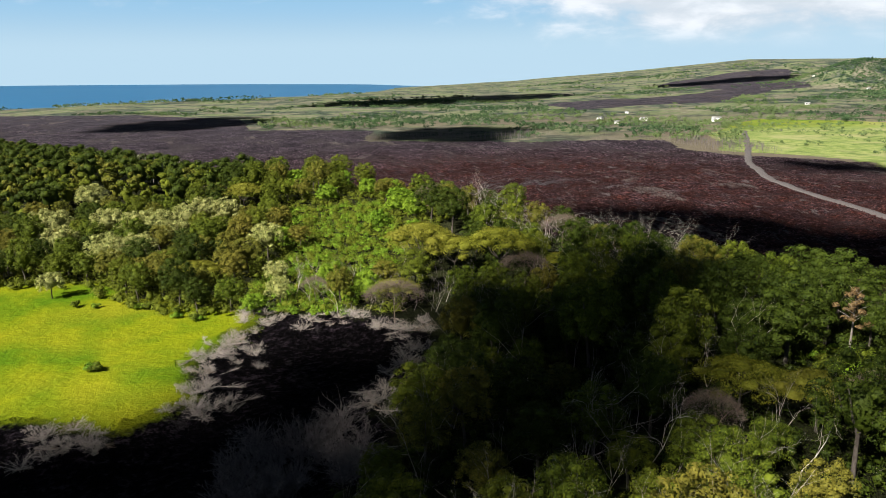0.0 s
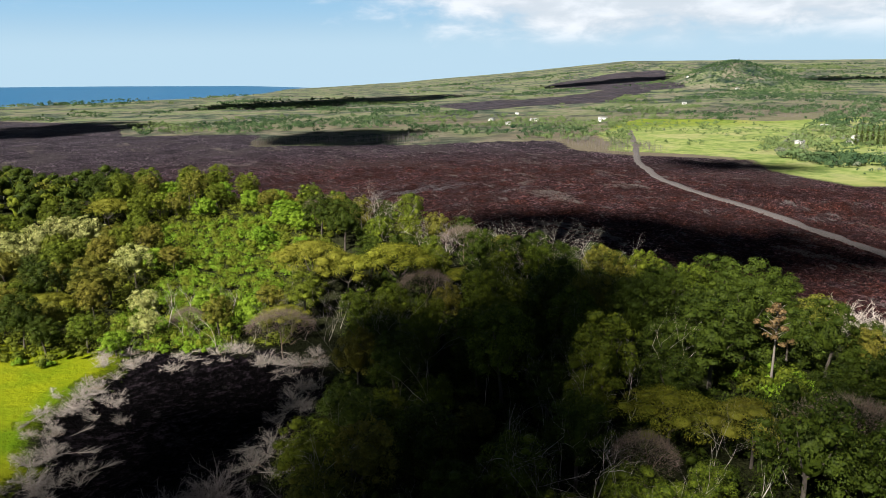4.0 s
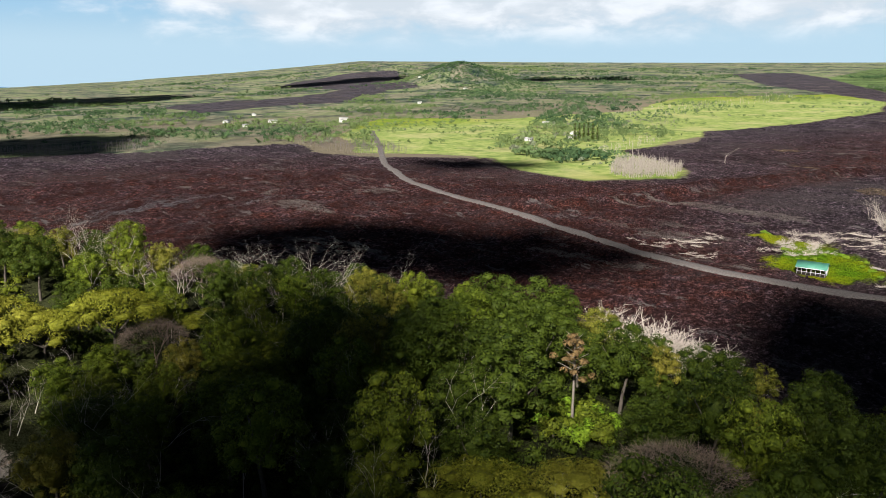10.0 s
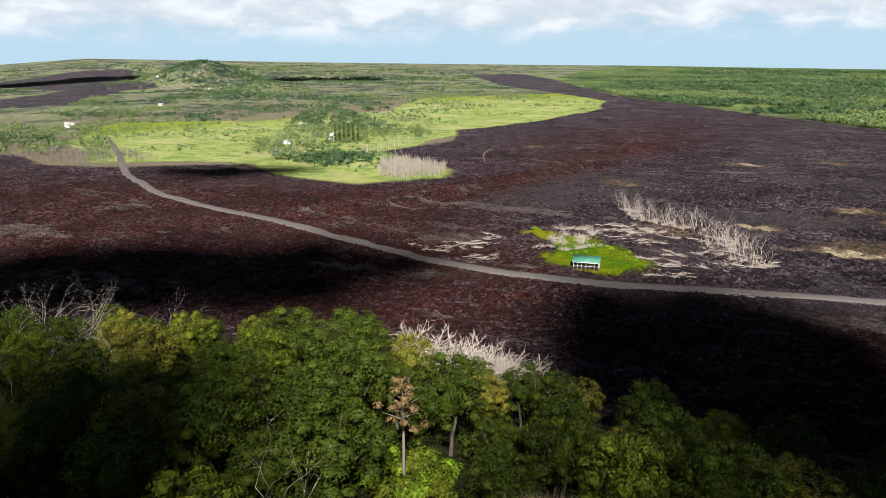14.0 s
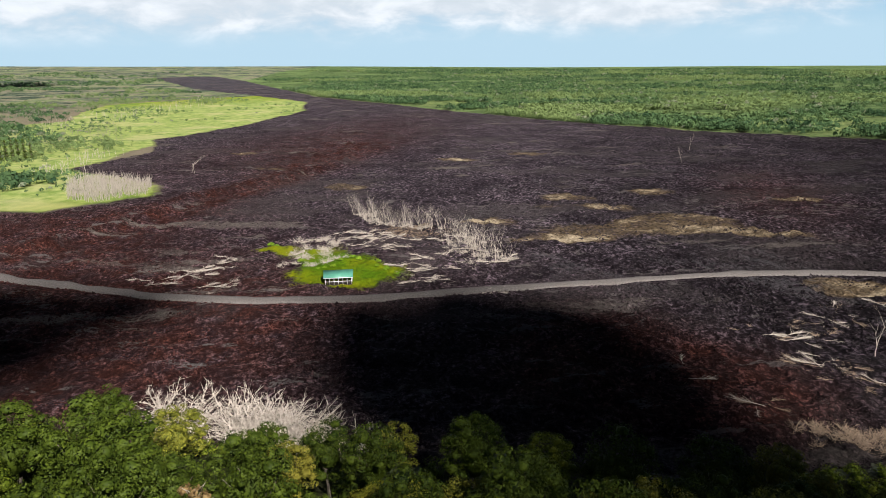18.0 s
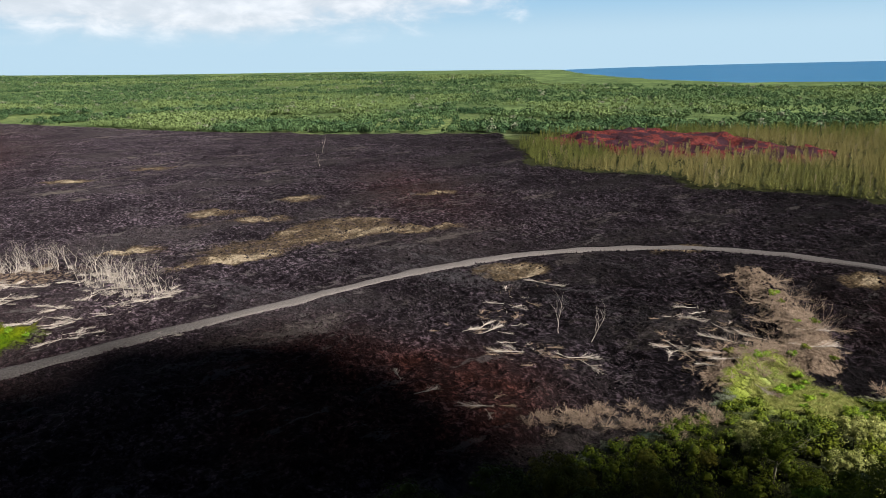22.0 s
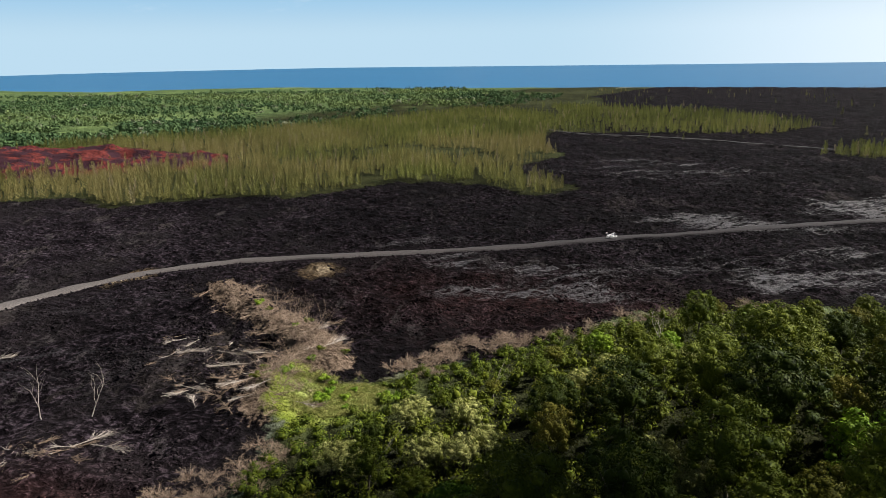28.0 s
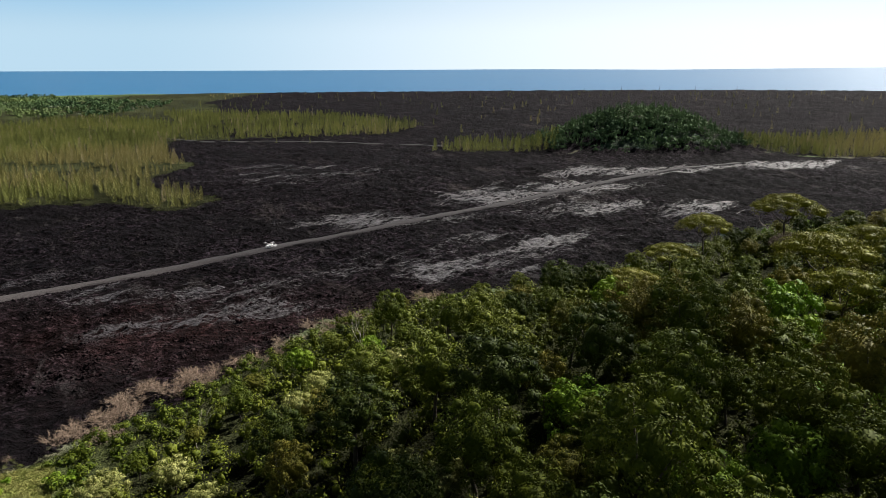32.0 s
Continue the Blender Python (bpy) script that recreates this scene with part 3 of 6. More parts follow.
def gravel_mat():
    m = Mat("gravel", 0.95, 0.15)
    n, w = m.noise(2.2, 6, 0.65), m.noise(0.15, 4)
    c = m.mix(m.ramp(n, 0.3, 0.7), (0.032, 0.028, 0.028), (0.120, 0.107, 0.103))
    c = m.mix(m.ramp(w, 0.4, 0.7, 0, 0.5), c, (0.065, 0.055, 0.05))
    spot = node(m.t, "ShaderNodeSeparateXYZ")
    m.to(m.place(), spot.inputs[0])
    # darker southward: crushed black lava, with its backlit tone put into the colour
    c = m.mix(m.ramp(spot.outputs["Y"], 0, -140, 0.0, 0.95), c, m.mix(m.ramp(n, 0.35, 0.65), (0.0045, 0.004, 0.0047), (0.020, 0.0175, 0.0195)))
    m.bump(n, 0.8, 0.2)
    return m.done(c)


M_GROUND, M_SEA, M_GRAVEL = ground_mat(), sea_mat(), gravel_mat()
M_LEAF = {
    "dark": leaf_mat("dark_leaves", (0.008, 0.015, 0.002), (0.043, 0.058, 0.006), (0.042, 0.060, 0.006)),
    "mid": leaf_mat("green_leaves", (0.018, 0.032, 0.003), (0.096, 0.120, 0.010), (0.108, 0.114, 0.010)),
    "olive": leaf_mat("olive_leaves", (0.028, 0.036, 0.005), (0.142, 0.136, 0.018), (0.146, 0.116, 0.019)),
    "yellow": leaf_mat("yellow_green_leaves", (0.055, 0.060, 0.004), (0.165, 0.170, 0.018), (0.150, 0.132, 0.020)),
    "bright": leaf_mat("bright_leaves", (0.035, 0.078, 0.005), (0.145, 0.232, 0.015), (0.165, 0.215, 0.016)),
    "pale": leaf_mat("pale_leaves", (0.075, 0.088, 0.018), (0.330, 0.325, 0.120), (0.250, 0.265, 0.075)),
    "grass": leaf_mat("tall_dry_grass", (0.110, 0.136, 0.022), (0.225, 0.240, 0.060), (0.255, 0.220, 0.110)),
    "tan": leaf_mat("withered_leaves", (0.045, 0.0275, 0.011), (0.150, 0.100, 0.045), (0.120, 0.080, 0.030)),
    "iron": far_leaf_mat("ironwood_needles", (0.040, 0.048, 0.014), (0.158, 0.166, 0.046), (0.175, 0.146, 0.062), (0.18, 0.15, 0.09), 0.28),
    "far": far_leaf_mat("far_leaves", (0.015, 0.034, 0.017), (0.078, 0.122, 0.048), (0.116, 0.150, 0.054), (0.12, 0.13, 0.09), 0.12),
}
M_BARK = wood_mat("bark", (0.035, 0.0275, 0.0225), (0.1, 0.085, 0.07))
M_PALEBARK = wood_mat("pale_bark", (0.08, 0.0675, 0.055), (0.19, 0.165, 0.14))
M_TWIG = wood_mat("grey_twigs", (0.070, 0.060, 0.058), (0.200, 0.172, 0.164))
M_BROWNTWIG = wood_mat("brown_twigs", (0.105, 0.076, 0.056), (0.300, 0.222, 0.165))
M_FINETWIG = wood_mat("fine_brown_twigs", (0.060, 0.044, 0.034), (0.190, 0.142, 0.110))
M_BLEACHED = wood_mat("bleached_wood", (0.19, 0.162, 0.142), (0.43, 0.38, 0.335))
M_ROCK = stone_mat("clinker")
M_TEAL = plain_mat("green_roofing", (0.0375, 0.13, 0.0925), (0.06, 0.175, 0.13), 0.6, 0.45)
M_WHITE = plain_mat("white_paint", (0.42, 0.406, 0.378), (0.56, 0.553, 0.532), 1.0, 0.6)
M_DARKWOOD = plain_mat("dark_boards", (0.01, 0.0075, 0.006), (0.03, 0.0225, 0.0175), 3.0, 0.8)
M_GREYROOF = plain_mat("grey_roofing", (0.175, 0.175, 0.175), (0.294, 0.294, 0.287), 0.8, 0.6)
M_STEAM = plain_mat("steam", (0.82, 0.82, 0.82), (0.9, 0.9, 0.9), 0.5, 1.0)
M_STEAM.node_tree.nodes["Principled BSDF"].inputs["Alpha"].default_value = 0.22

# ---- the ground, the sea, the roads ----
def make_ground():
    # closer rings and spokes where the lava lies near the wood
    radii = np.concatenate([14 * 1.03 ** np.arange(30), 34 * 1.0095 ** np.arange(261), 403 * 1.0135 ** np.arange(187)])
    a = np.concatenate([np.linspace(-2.3, 1.9, 740, endpoint=False), np.linspace(1.9, 2 * np.pi - 2.3, 150, endpoint=False)])
    turns = len(a)
    x = CENTRE[0] + radii[:, None] * np.cos(a)
    y = CENTRE[1] + radii[:, None] * np.sin(a)
    x, y = np.append(x.ravel(), CENTRE[0]), np.append(y.ravel(), CENTRE[1])
    z = height(x, y)
    i, k = np.meshgrid(np.arange(len(radii) - 1), np.arange(turns), indexing="ij")
    i, k = i.ravel(), k.ravel()
    k1 = (k + 1) % turns
    a0, a1, b0, b1 = i * turns + k, i * turns + k1, (i + 1) * turns + k, (i + 1) * turns + k1
    faces = np.concatenate([np.stack([a0, b0, b1], 1), np.stack([a0, b1, a1], 1)])
    k = np.arange(turns)
    cap = np.stack([np.full(turns, len(x) - 1), k, (k + 1) % turns], 1)
    faces = np.concatenate([faces, cap])
    me = mesh_of("ground", np.stack([x, y, z], 1), faces, M_GROUND, True)

    def near(d):
        return np.clip(0.5 + d / 100, 0, 1)

    zones = np.ones((len(x), 4), np.float32)
    warp_x, warp_y = x + 7 * fbm(x, y, 45, 3, 31), y + 7 * fbm(x, y, 45, 3, 37)
    lava = np.maximum.reduce([sdist(warp_x, warp_y, p) for p in (LAVA, PIT)] + [sdist(x + 60 * fbm(x, y, 150, 4, 41), y + 60 * fbm(x, y, 150, 4, 43), LAVA_SOUTH)] + [sdist(x + 40 * fbm(x, y, 160, 4, 33), y + 60 * fbm(x, y, 160, 4, 35), LAVA_NORTH) + 30 * fbm(x, y, 110, 4, 39)])
    zones[:, 0] = near(lava)
    me.polygons.foreach_set("use_smooth", (lava[faces] < 1).any(1) | (np.hypot(x - CENTRE[0], y - CENTRE[1])[faces] > 300).any(1) | (y[faces] > 230).any(1) | (line_dist(x, y, ROAD)[faces] < 5).any(1))
    zones[:, 1] = near(np.maximum.reduce([sdist(warp_x, warp_y, p) for p in (MEADOW, GLADE)] + [np.minimum(sdist(x + 30 * fbm(x, y, 130, 4, 33), y + 30 * fbm(x, y, 130, 4, 35), GRASS_NORTH) + 24, -lava - 1)] + [sdist(x, y, YARD)]))

    zones[:, 2] = spots(x, y, RUSTY)
    zones[:, 3] = spots(x, y, SILVERY)
    tints = np.ones((len(x), 4), np.float32)
    tints[:, 0] = spots(x, y, [(302, 109, 14, 15, 1.2), (336, 72, 13, 22, 1.2), (260, 23, 9, 12, 1.2), (318, 95, 16, 34, .7), (345, 60, 20, 34, .6), (290, 128, 10, 6, .8), (370, 130, 30, 10, .6), (420, 180, 30, 14, .6),
                         (215, 30, 16, 10, .6), (330, 20, 10, 8, .5), (430, 260, 40, 16, .5)] + [(u, v, 6 + u / 90, 10 + u / 60, 1.2) for u, v in STAINS])
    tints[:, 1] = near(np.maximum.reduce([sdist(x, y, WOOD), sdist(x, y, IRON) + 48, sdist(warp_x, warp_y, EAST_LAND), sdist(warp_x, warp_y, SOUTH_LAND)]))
    tints[:, 2] = spots(x, y, [(560, 600, 260, 180, .9), (1000, 680, 300, 150, .9), (890, -85, 130, 90, 1.0), (1150, 180, 140, 60, .8), (820, 70, 60, 40, .7), (1300, 420, 120, 60, .7), (380, 420, 140, 110, .8), (700, 560, 400, 160, .8), (950, 760, 420, 220, .9), (330, 620, 120, 160, .7), (60, 1000, 300, 90, .8), (330, 760, 160, 40, .7), (520, 640, 120, 60, .6), (-60, 780, 40, 40, .9), (800, 1000, 300, 100, .4), (240, 640, 30, 40, .9), (153, 0, 14, 12, 0.9)])
    tints[:, 3] = spots(x, y, [(176, 5, 14, 14, .45), (190, 40, 12, 9, .6), (162, 14, 8, 12, .6), (285, 160, 30, 26, .5), (300, 185, 20, 20, .5)])
    tints[:, 3] = np.maximum(tints[:, 3], 1.15 * np.exp(-((line_dist(x, y, HEAP) / 7.5) ** 2)))
    for key, values in (("zones", zones), ("tints", tints)):
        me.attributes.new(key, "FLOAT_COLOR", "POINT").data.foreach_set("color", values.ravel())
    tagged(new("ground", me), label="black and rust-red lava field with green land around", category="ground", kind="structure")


def make_sea():
    turns = 240
    radii = np.array([1100, 1500, 2000, 2700, 3500, 4200, 4860.0])
    a = np.arange(turns) / turns * 2 * np.pi
    x = CENTRE[0] + radii[:, None] * np.cos(a)
    y = CENTRE[1] + radii[:, None] * np.sin(a)
    yaw = (np.degrees(np.arctan2(-np.cos(a), np.sin(a))) + 215) % 360 - 215
    rim = 64 + 4860 * np.tan(np.radians(np.interp(yaw, [-215, -200, -190, -175, -160, -144, -130, -124, -118, -105, -60, 0, 5, 15, 29, 145], [-0.55, -0.65, -0.55, -0.5, -0.4, -0.25, -0.27, -0.3, -0.37, -0.6, -0.9, -0.85, -0.6, -0.4, -0.22, -0.4])))
    z = -9 + np.interp(radii, [1100, 1700], [-15, 0])[:, None] + np.clip((radii - 1700) / 3160, 0, 1)[:, None] * (rim + 9)[None]
    i, k = np.meshgrid(np.arange(len(radii) - 1), np.arange(turns), indexing="ij")
    i, k = i.ravel(), k.ravel()
    k1 = (k + 1) % turns
    faces = np.stack([i * turns + k, (i + 1) * turns + k, (i + 1) * turns + k1, i * turns + k1], 1)
    me = mesh_of("sea", np.stack([x, y, z], -1).reshape(-1, 3), faces, M_SEA, True)
    tagged(new("water", me), label="deep blue ocean reaching to the horizon", category="sea", kind="structure")


def make_road(name, line, half, label, mat):
    p = np.array(line, float)
    s = np.r_[0, np.cumsum(np.hypot(*np.diff(p, axis=0).T))]
    q = np.arange(0, s[-1], 2.0)
    c = np.stack([np.interp(q, s, p[:, 0]), np.interp(q, s, p[:, 1])], 1)
    for _ in range(40):
        c[1:-1] = 0.5 * c[1:-1] + 0.25 * (c[:-2] + c[2:])
    d = np.gradient(c, axis=0)
    d /= np.linalg.norm(d, axis=1, keepdims=True)
    side = np.stack([-d[:, 1], d[:, 0]], 1)
    across = np.array([-1.25, -1.0, -0.5, 0, 0.5, 1.0, 1.25])
    lift = np.array([-0.7, 0.35, 0.42, 0.5, 0.42, 0.35, -0.7])
    ragged = 1 + 0.75 * np.stack([fbm(q, q * 0 + 3.3 * k, 9, 4, 44) for k in range(7)], 1) * np.sign(np.abs(across))[None]
    xy = c[:, None] + side[:, None] * (across[None] * ragged * half)[..., None]
    zc = height(c[:, 0], c[:, 1], False)
    z = zc[:, None] + lift[None] + 0.06 * fbm(xy[..., 0], xy[..., 1], 3, 3, 8)
    n = len(across)
    i, k = np.meshgrid(np.arange(len(q) - 1), np.arange(n - 1), indexing="ij")
    i, k = i.ravel(), k.ravel()
    faces = np.stack([i * n + k, i * n + k + 1, (i + 1) * n + k + 1, (i + 1) * n + k], 1)[:, ::-1]
    me = mesh_of(name, np.concatenate([xy, z[..., None]], -1).reshape(-1, 3), faces, mat, True)
    tagged(new(name, me), label=label, category="road", kind="structure")


make_ground()
make_sea()
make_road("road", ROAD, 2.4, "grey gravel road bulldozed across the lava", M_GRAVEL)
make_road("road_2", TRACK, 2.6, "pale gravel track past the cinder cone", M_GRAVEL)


# ---- the red cinder hill ----
def make_red_hill():
    m = Mat("red_cinder", 0.95, 0.05)
    fine, mid = m.noise(0.6, 6, 0.65), m.noise(0.06, 5, 0.6, stretch=(1, 1, 2.5))
    c = m.mix(m.ramp(fine, 0.35, 0.65), (0.018, 0.005, 0.005), (0.105, 0.023, 0.020))
    # dark purple patches put the banks' shaded faces into the colour
    c = m.mix(m.ramp(mid, 0.46, 0.52, 0, 0.9), c, (0.016, 0.008, 0.012))
    m.bump(fine, 1.0, 1.2)
    mat = m.done(c)
    n = 110
    x, y = np.meshgrid(np.linspace(415, 675, n), np.linspace(-315, -75, n), indexing="ij")
    d = sdist(x + 9 * fbm(x, y, 30, 3, 61), y + 9 * fbm(x, y, 30, 3, 62), RED_HILL)
    z = height(x, y, False) + np.clip(d, -6, 10) * 0.25 + smooth(0, 22, d) * (6.0 * (1 - np.abs(fbm(x, y, 46, 4, 63, 0.6)) * 2.4) - 2.0 + 2.5 * fbm(x, y, 12, 3, 64)) - 0.6
    i, k = np.meshgrid(np.arange(n - 1), np.arange(n - 1), indexing="ij")
    i, k = i.ravel(), k.ravel()
    f = np.stack([i * n + k, (i + 1) * n + k, (i + 1) * n + k + 1, i * n + k + 1], 1)
    f = f[(d.ravel()[f] > -3).all(1)]
    me = mesh_of("red_cinder_hill", np.stack([x, y, z], -1).reshape(-1, 3), f, mat, False)
    tagged(new("red_cinder_hill", me), label="quarried hill of brick-red cinder, its shaded banks coloured dark", category="hill", kind="structure")


make_red_hill()

# ---- trees ----
def leaves(rng, anchors, normals, size, lift=0.25):
    """Small leaf sprays, a pointed triangle each, at the anchors."""
    n = len(anchors)
    nrm = normals + rng.normal(0, 0.19, (n, 3))
    nrm /= np.linalg.norm(nrm, axis=1, keepdims=True) + 1e-9
    u = np.cross(nrm, rng.normal(0, 1, (n, 3)))
    u /= np.linalg.norm(u, axis=1, keepdims=True) + 1e-9
    w = np.cross(nrm, u)
    s = size * rng.uniform(0.55, 1.35, (n, 1))
    c = anchors + nrm * s * rng.uniform(-0.1, lift, (n, 1))
    v = np.stack([c - u * s * 0.8 - w * s * 0.5, c - u * s * 0.5 + w * s * 0.65, c + u * s + nrm * s * 0.25], 1).reshape(-1, 3)
    return v, np.arange(n * 3).reshape(-1, 3)


def crown_mesh(name, rng, lobes, count, size, mat, core=2, lump=0.16):
    """A crown of many rounded clumps, each a dark inner mass with leaf sprays lying on it. lobes: rows of centre and half sizes."""
    pieces = []
    area = np.array([a * b + a * c + b * c for *_, a, b, c in lobes])
    for k, ((x, y, z, a, b, c), share) in enumerate(zip(lobes, area / area.sum())):
        if k % 3 == 0:
            v, f = blob(rng, (0, 0, 0), (1, 1, 1), core, lump)
            pieces.append((v * (a * 0.72, b * 0.72, c * 0.72) + (x, y, z), f))
        m = int(count * share)
        d = rng.normal(0, 1, (m, 3))
        d[:, 2] = np.abs(d[:, 2]) * np.where(rng.uniform(0, 1, m) < 0.85, 1, -0.7)
        d /= np.linalg.norm(d, axis=1, keepdims=True)
        k = rng.uniform(0, 50, 3)
        bulge = 1 + 0.13 * np.sin(d[:, 0] * 6 + k[0]) * np.sin(d[:, 1] * 6 + k[1]) + 0.07 * np.sin(d[:, 2] * 7 + k[2])
        anchors = d * (bulge * rng.uniform(0.86, 1.06, m))[:, None] * (a, b, c) + (x, y, z)
        pieces.append(leaves(rng, anchors, d, size))
    return mesh_of(name, *joined(pieces), mat)


def limb_mesh(name, rng, base_r, top, forks, mat, reach):
    """A trunk that splits into a few limbs."""
    pieces = []
    bend = rng.normal(0, 0.05 * top, 2)
    split = top * 0.55
    trunk = [(0, 0, -0.8), (bend[0] * 0.3, bend[1] * 0.3, split * 0.5), (bend[0], bend[1], split)]
    pieces.append(tube(trunk, [base_r * 1.15, base_r * 0.85, base_r * 0.7], 6))
    for k in range(forks):
        a = 2 * math.pi * (k + rng.uniform(0, 0.6)) / forks
        end = np.array([math.cos(a) * reach * rng.uniform(0.5, 0.9), math.sin(a) * reach * rng.uniform(0.5, 0.9), top * rng.uniform(0.85, 1.02)])
        p0 = np.array(trunk[-1])
        mid = p0 + (end - p0) * 0.5 + (0, 0, -0.06 * top)
        pieces.append(tube([p0, mid, end], [base_r * 0.6, base_r * 0.42, base_r * 0.15], 5))
    return mesh_of(name, *joined(pieces), mat)


def broad_lobes(rng, r, top, base=4.0, n=58):
    """Lobes of an uneven rounded crown between base and top."""
    mid, half = (top + base) / 2, (top - base) / 2
    rows = [(0, 0, mid, r * 0.62, r * 0.62, half * 0.72)]
    for k in range(n):
        a = 2.4 * k + rng.uniform(-0.4, 0.4)
        up = -0.45 + 1.4 * (k + 0.5) / n
        flat = math.sqrt(max(0.05, 1 - min(abs(up), 0.95) ** 2))
        s = r * (rng.uniform(0.12, 0.27) if n > 8 else rng.uniform(0.3, 0.45))
        q = (r - s * 0.8) * rng.uniform(0.85, 1.12) * flat
        rows.append((math.cos(a) * q, math.sin(a) * q, mid + up * (half - s * 0.55) * rng.uniform(0.9, 1.15), s, s, s * rng.uniform(0.65, 0.9)))
    return rows


def umbrella_lobes(rng, r, top, n=34):
    """Lobes of a wide domed parasol crown."""
    rows = [(0, 0, top - r * 0.14, r * 0.34, r * 0.34, r * 0.14)]
    for k in range(n):
        a = 2.4 * k + rng.uniform(-0.3, 0.3)
        q = r * math.sqrt((k + 0.8) / n) * rng.uniform(0.85, 1.0)
        s = r * rng.uniform(0.22, 0.31)
        rows.append((math.cos(a) * q, math.sin(a) * q, top - r * (0.12 + 0.36 * (q / r) ** 2) - rng.uniform(0, 0.3), s, s, s * 0.45))
    return rows


def bare_umbrella(seed, r, top):
    """A leafless parasol tree: forking limbs under a dome of fine twigs."""
    rng = np.random.default_rng(seed)
    out = []
    branching(rng, (0, 0, -0.6), (0.05, 0.05, 1), top * 0.36, 0.36, 4, out, 0.6, 0.0, 5)
    v, f = joined(out)
    v[:, :2] *= 0.85 * r / max(np.abs(v[:, :2]).max(), 0.1)
    v[:, 2] *= top / v[:, 2].max()
    m = 4200
    a, q = rng.uniform(0, 6.283, m), r * np.sqrt(rng.uniform(0, 1, m))
    base = np.stack([np.cos(a) * q, np.sin(a) * q, top - r * 0.45 * (q / r) ** 2 - rng.uniform(0.3, 2.2, m)], 1)
    way = np.stack([np.cos(a) * q / r, np.sin(a) * q / r, 0 * q + 0.3], 1) + rng.normal(0, 0.42, (m, 3))
    way /= np.linalg.norm(way, axis=1, keepdims=True)
    side = np.cross(way, rng.normal(0, 1, (m, 3)))
    side *= 0.022 / np.linalg.norm(side, axis=1, keepdims=True)
    tip = base + way * rng.uniform(0.8, 2.2, (m, 1))
    tw = np.stack([base - side, base + side, tip], 1).reshape(-1, 3)
    return mesh_of("branches", *joined([(v, f), (tw, np.arange(m * 3).reshape(-1, 3))]), M_FINETWIG)


def branching(rng, start, way, length, radius, depth, out, spread=0.6, droop=0.0, sides=4):
    """Bare limbs that fork and fork again."""
    p = [np.array(start, float)]
    way = np.array(way, float) / np.linalg.norm(way)
    n = 3 if depth > 1 else 2
    for k in range(n):
        way = way + rng.normal(0, 0.13, 3) + (0, 0, -droop)
        way /= np.linalg.norm(way)
        p.append(p[-1] + way * length / n)
    out.append(tube(p, np.linspace(radius, radius * 0.55, n + 1), sides))
    if depth:
        for k in range(rng.integers(2, 4)):
            w = way + rng.normal(0, spread, 3)
            w[2] = w[2] * 0.8 + 0.12
            branching(rng, p[-1 - (k % 2)], w, length * rng.uniform(0.6, 0.85), radius * 0.52, depth - 1, out, spread, droop, 3)


def bare_mesh(name, seed, h, depth, mat, spread=0.6, radius=0.25, trunk=0.35, stems=1, flat=1.0):
    rng = np.random.default_rng(seed)
    out = []
    for s in range(stems):
        off = rng.normal(0, 0.5 if stems > 1 else 0, 2)
        way = np.array([rng.normal(0, 0.12 if stems == 1 else 0.45), rng.normal(0, 0.12 if stems == 1 else 0.45), 1])
        branching(rng, (off[0], off[1], -0.6), way, h * trunk + 0.6, radius, depth, out, spread, 0.0, 5)
    v, f = joined(out)
    v = v * (1, 1, flat)
    v[:, 2] *= h / max(v[:, 2].max(), 0.1)
    return mesh_of(name, v, f, mat)


def twig_bush(seed, h, m, mat):
    """A leafless bush: a low tangle of curved stems and fine twigs."""
    rng = np.random.default_rng(seed)
    out, stems = [], []
    n = 32
    for k in range(n):
        a, up = rng.uniform(0, 6.283), rng.uniform(0.12, 1.0)
        reach = h * rng.uniform(0.55, 1.0)
        flat = math.sqrt(1 - up * up * 0.9)
        end = np.array([math.cos(a) * flat * reach * 0.8, math.sin(a) * flat * reach * 0.8, max(up * reach, 0.25)])
        base = np.array([rng.normal(0, 0.35), rng.normal(0, 0.35), -0.3])
        mid = base * 0.5 + end * 0.5 + rng.normal(0, 0.10 * h, 3) + (0, 0, 0.08 * h)
        stems.append((base, mid, end))
        p = [base * (1 - t) ** 2 + 2 * mid * t * (1 - t) + end * t * t for t in (0, 0.35, 0.7, 1)]
        out.append(tube(p, [0.042, 0.032, 0.022, 0.01], 3))
    t = rng.uniform(0.2, 1, m)
    st = np.array(stems)[rng.integers(0, n, m)]
    p = st[:, 0] * ((1 - t) ** 2)[:, None] + 2 * st[:, 1] * (t * (1 - t))[:, None] + st[:, 2] * (t**2)[:, None]
    way = (st[:, 2] - st[:, 0]) / h + rng.normal(0, 0.75, (m, 3)) + (0, 0, 0.15)
    way /= np.linalg.norm(way, axis=1, keepdims=True)
    side = np.cross(way, rng.normal(0, 1, (m, 3)))
    side *= 0.028 / np.linalg.norm(side, axis=1, keepdims=True)
    tip = p + way * h * rng.uniform(0.08, 0.28, (m, 1))
    tip[:, 2] = np.maximum(tip[:, 2], 0.05)
    out.append((np.stack([p - side, p + side, tip], 1).reshape(-1, 3), np.arange(m * 3).reshape(-1, 3)))
    return mesh_of("branches", *joined(out), mat)


KINDS = {}


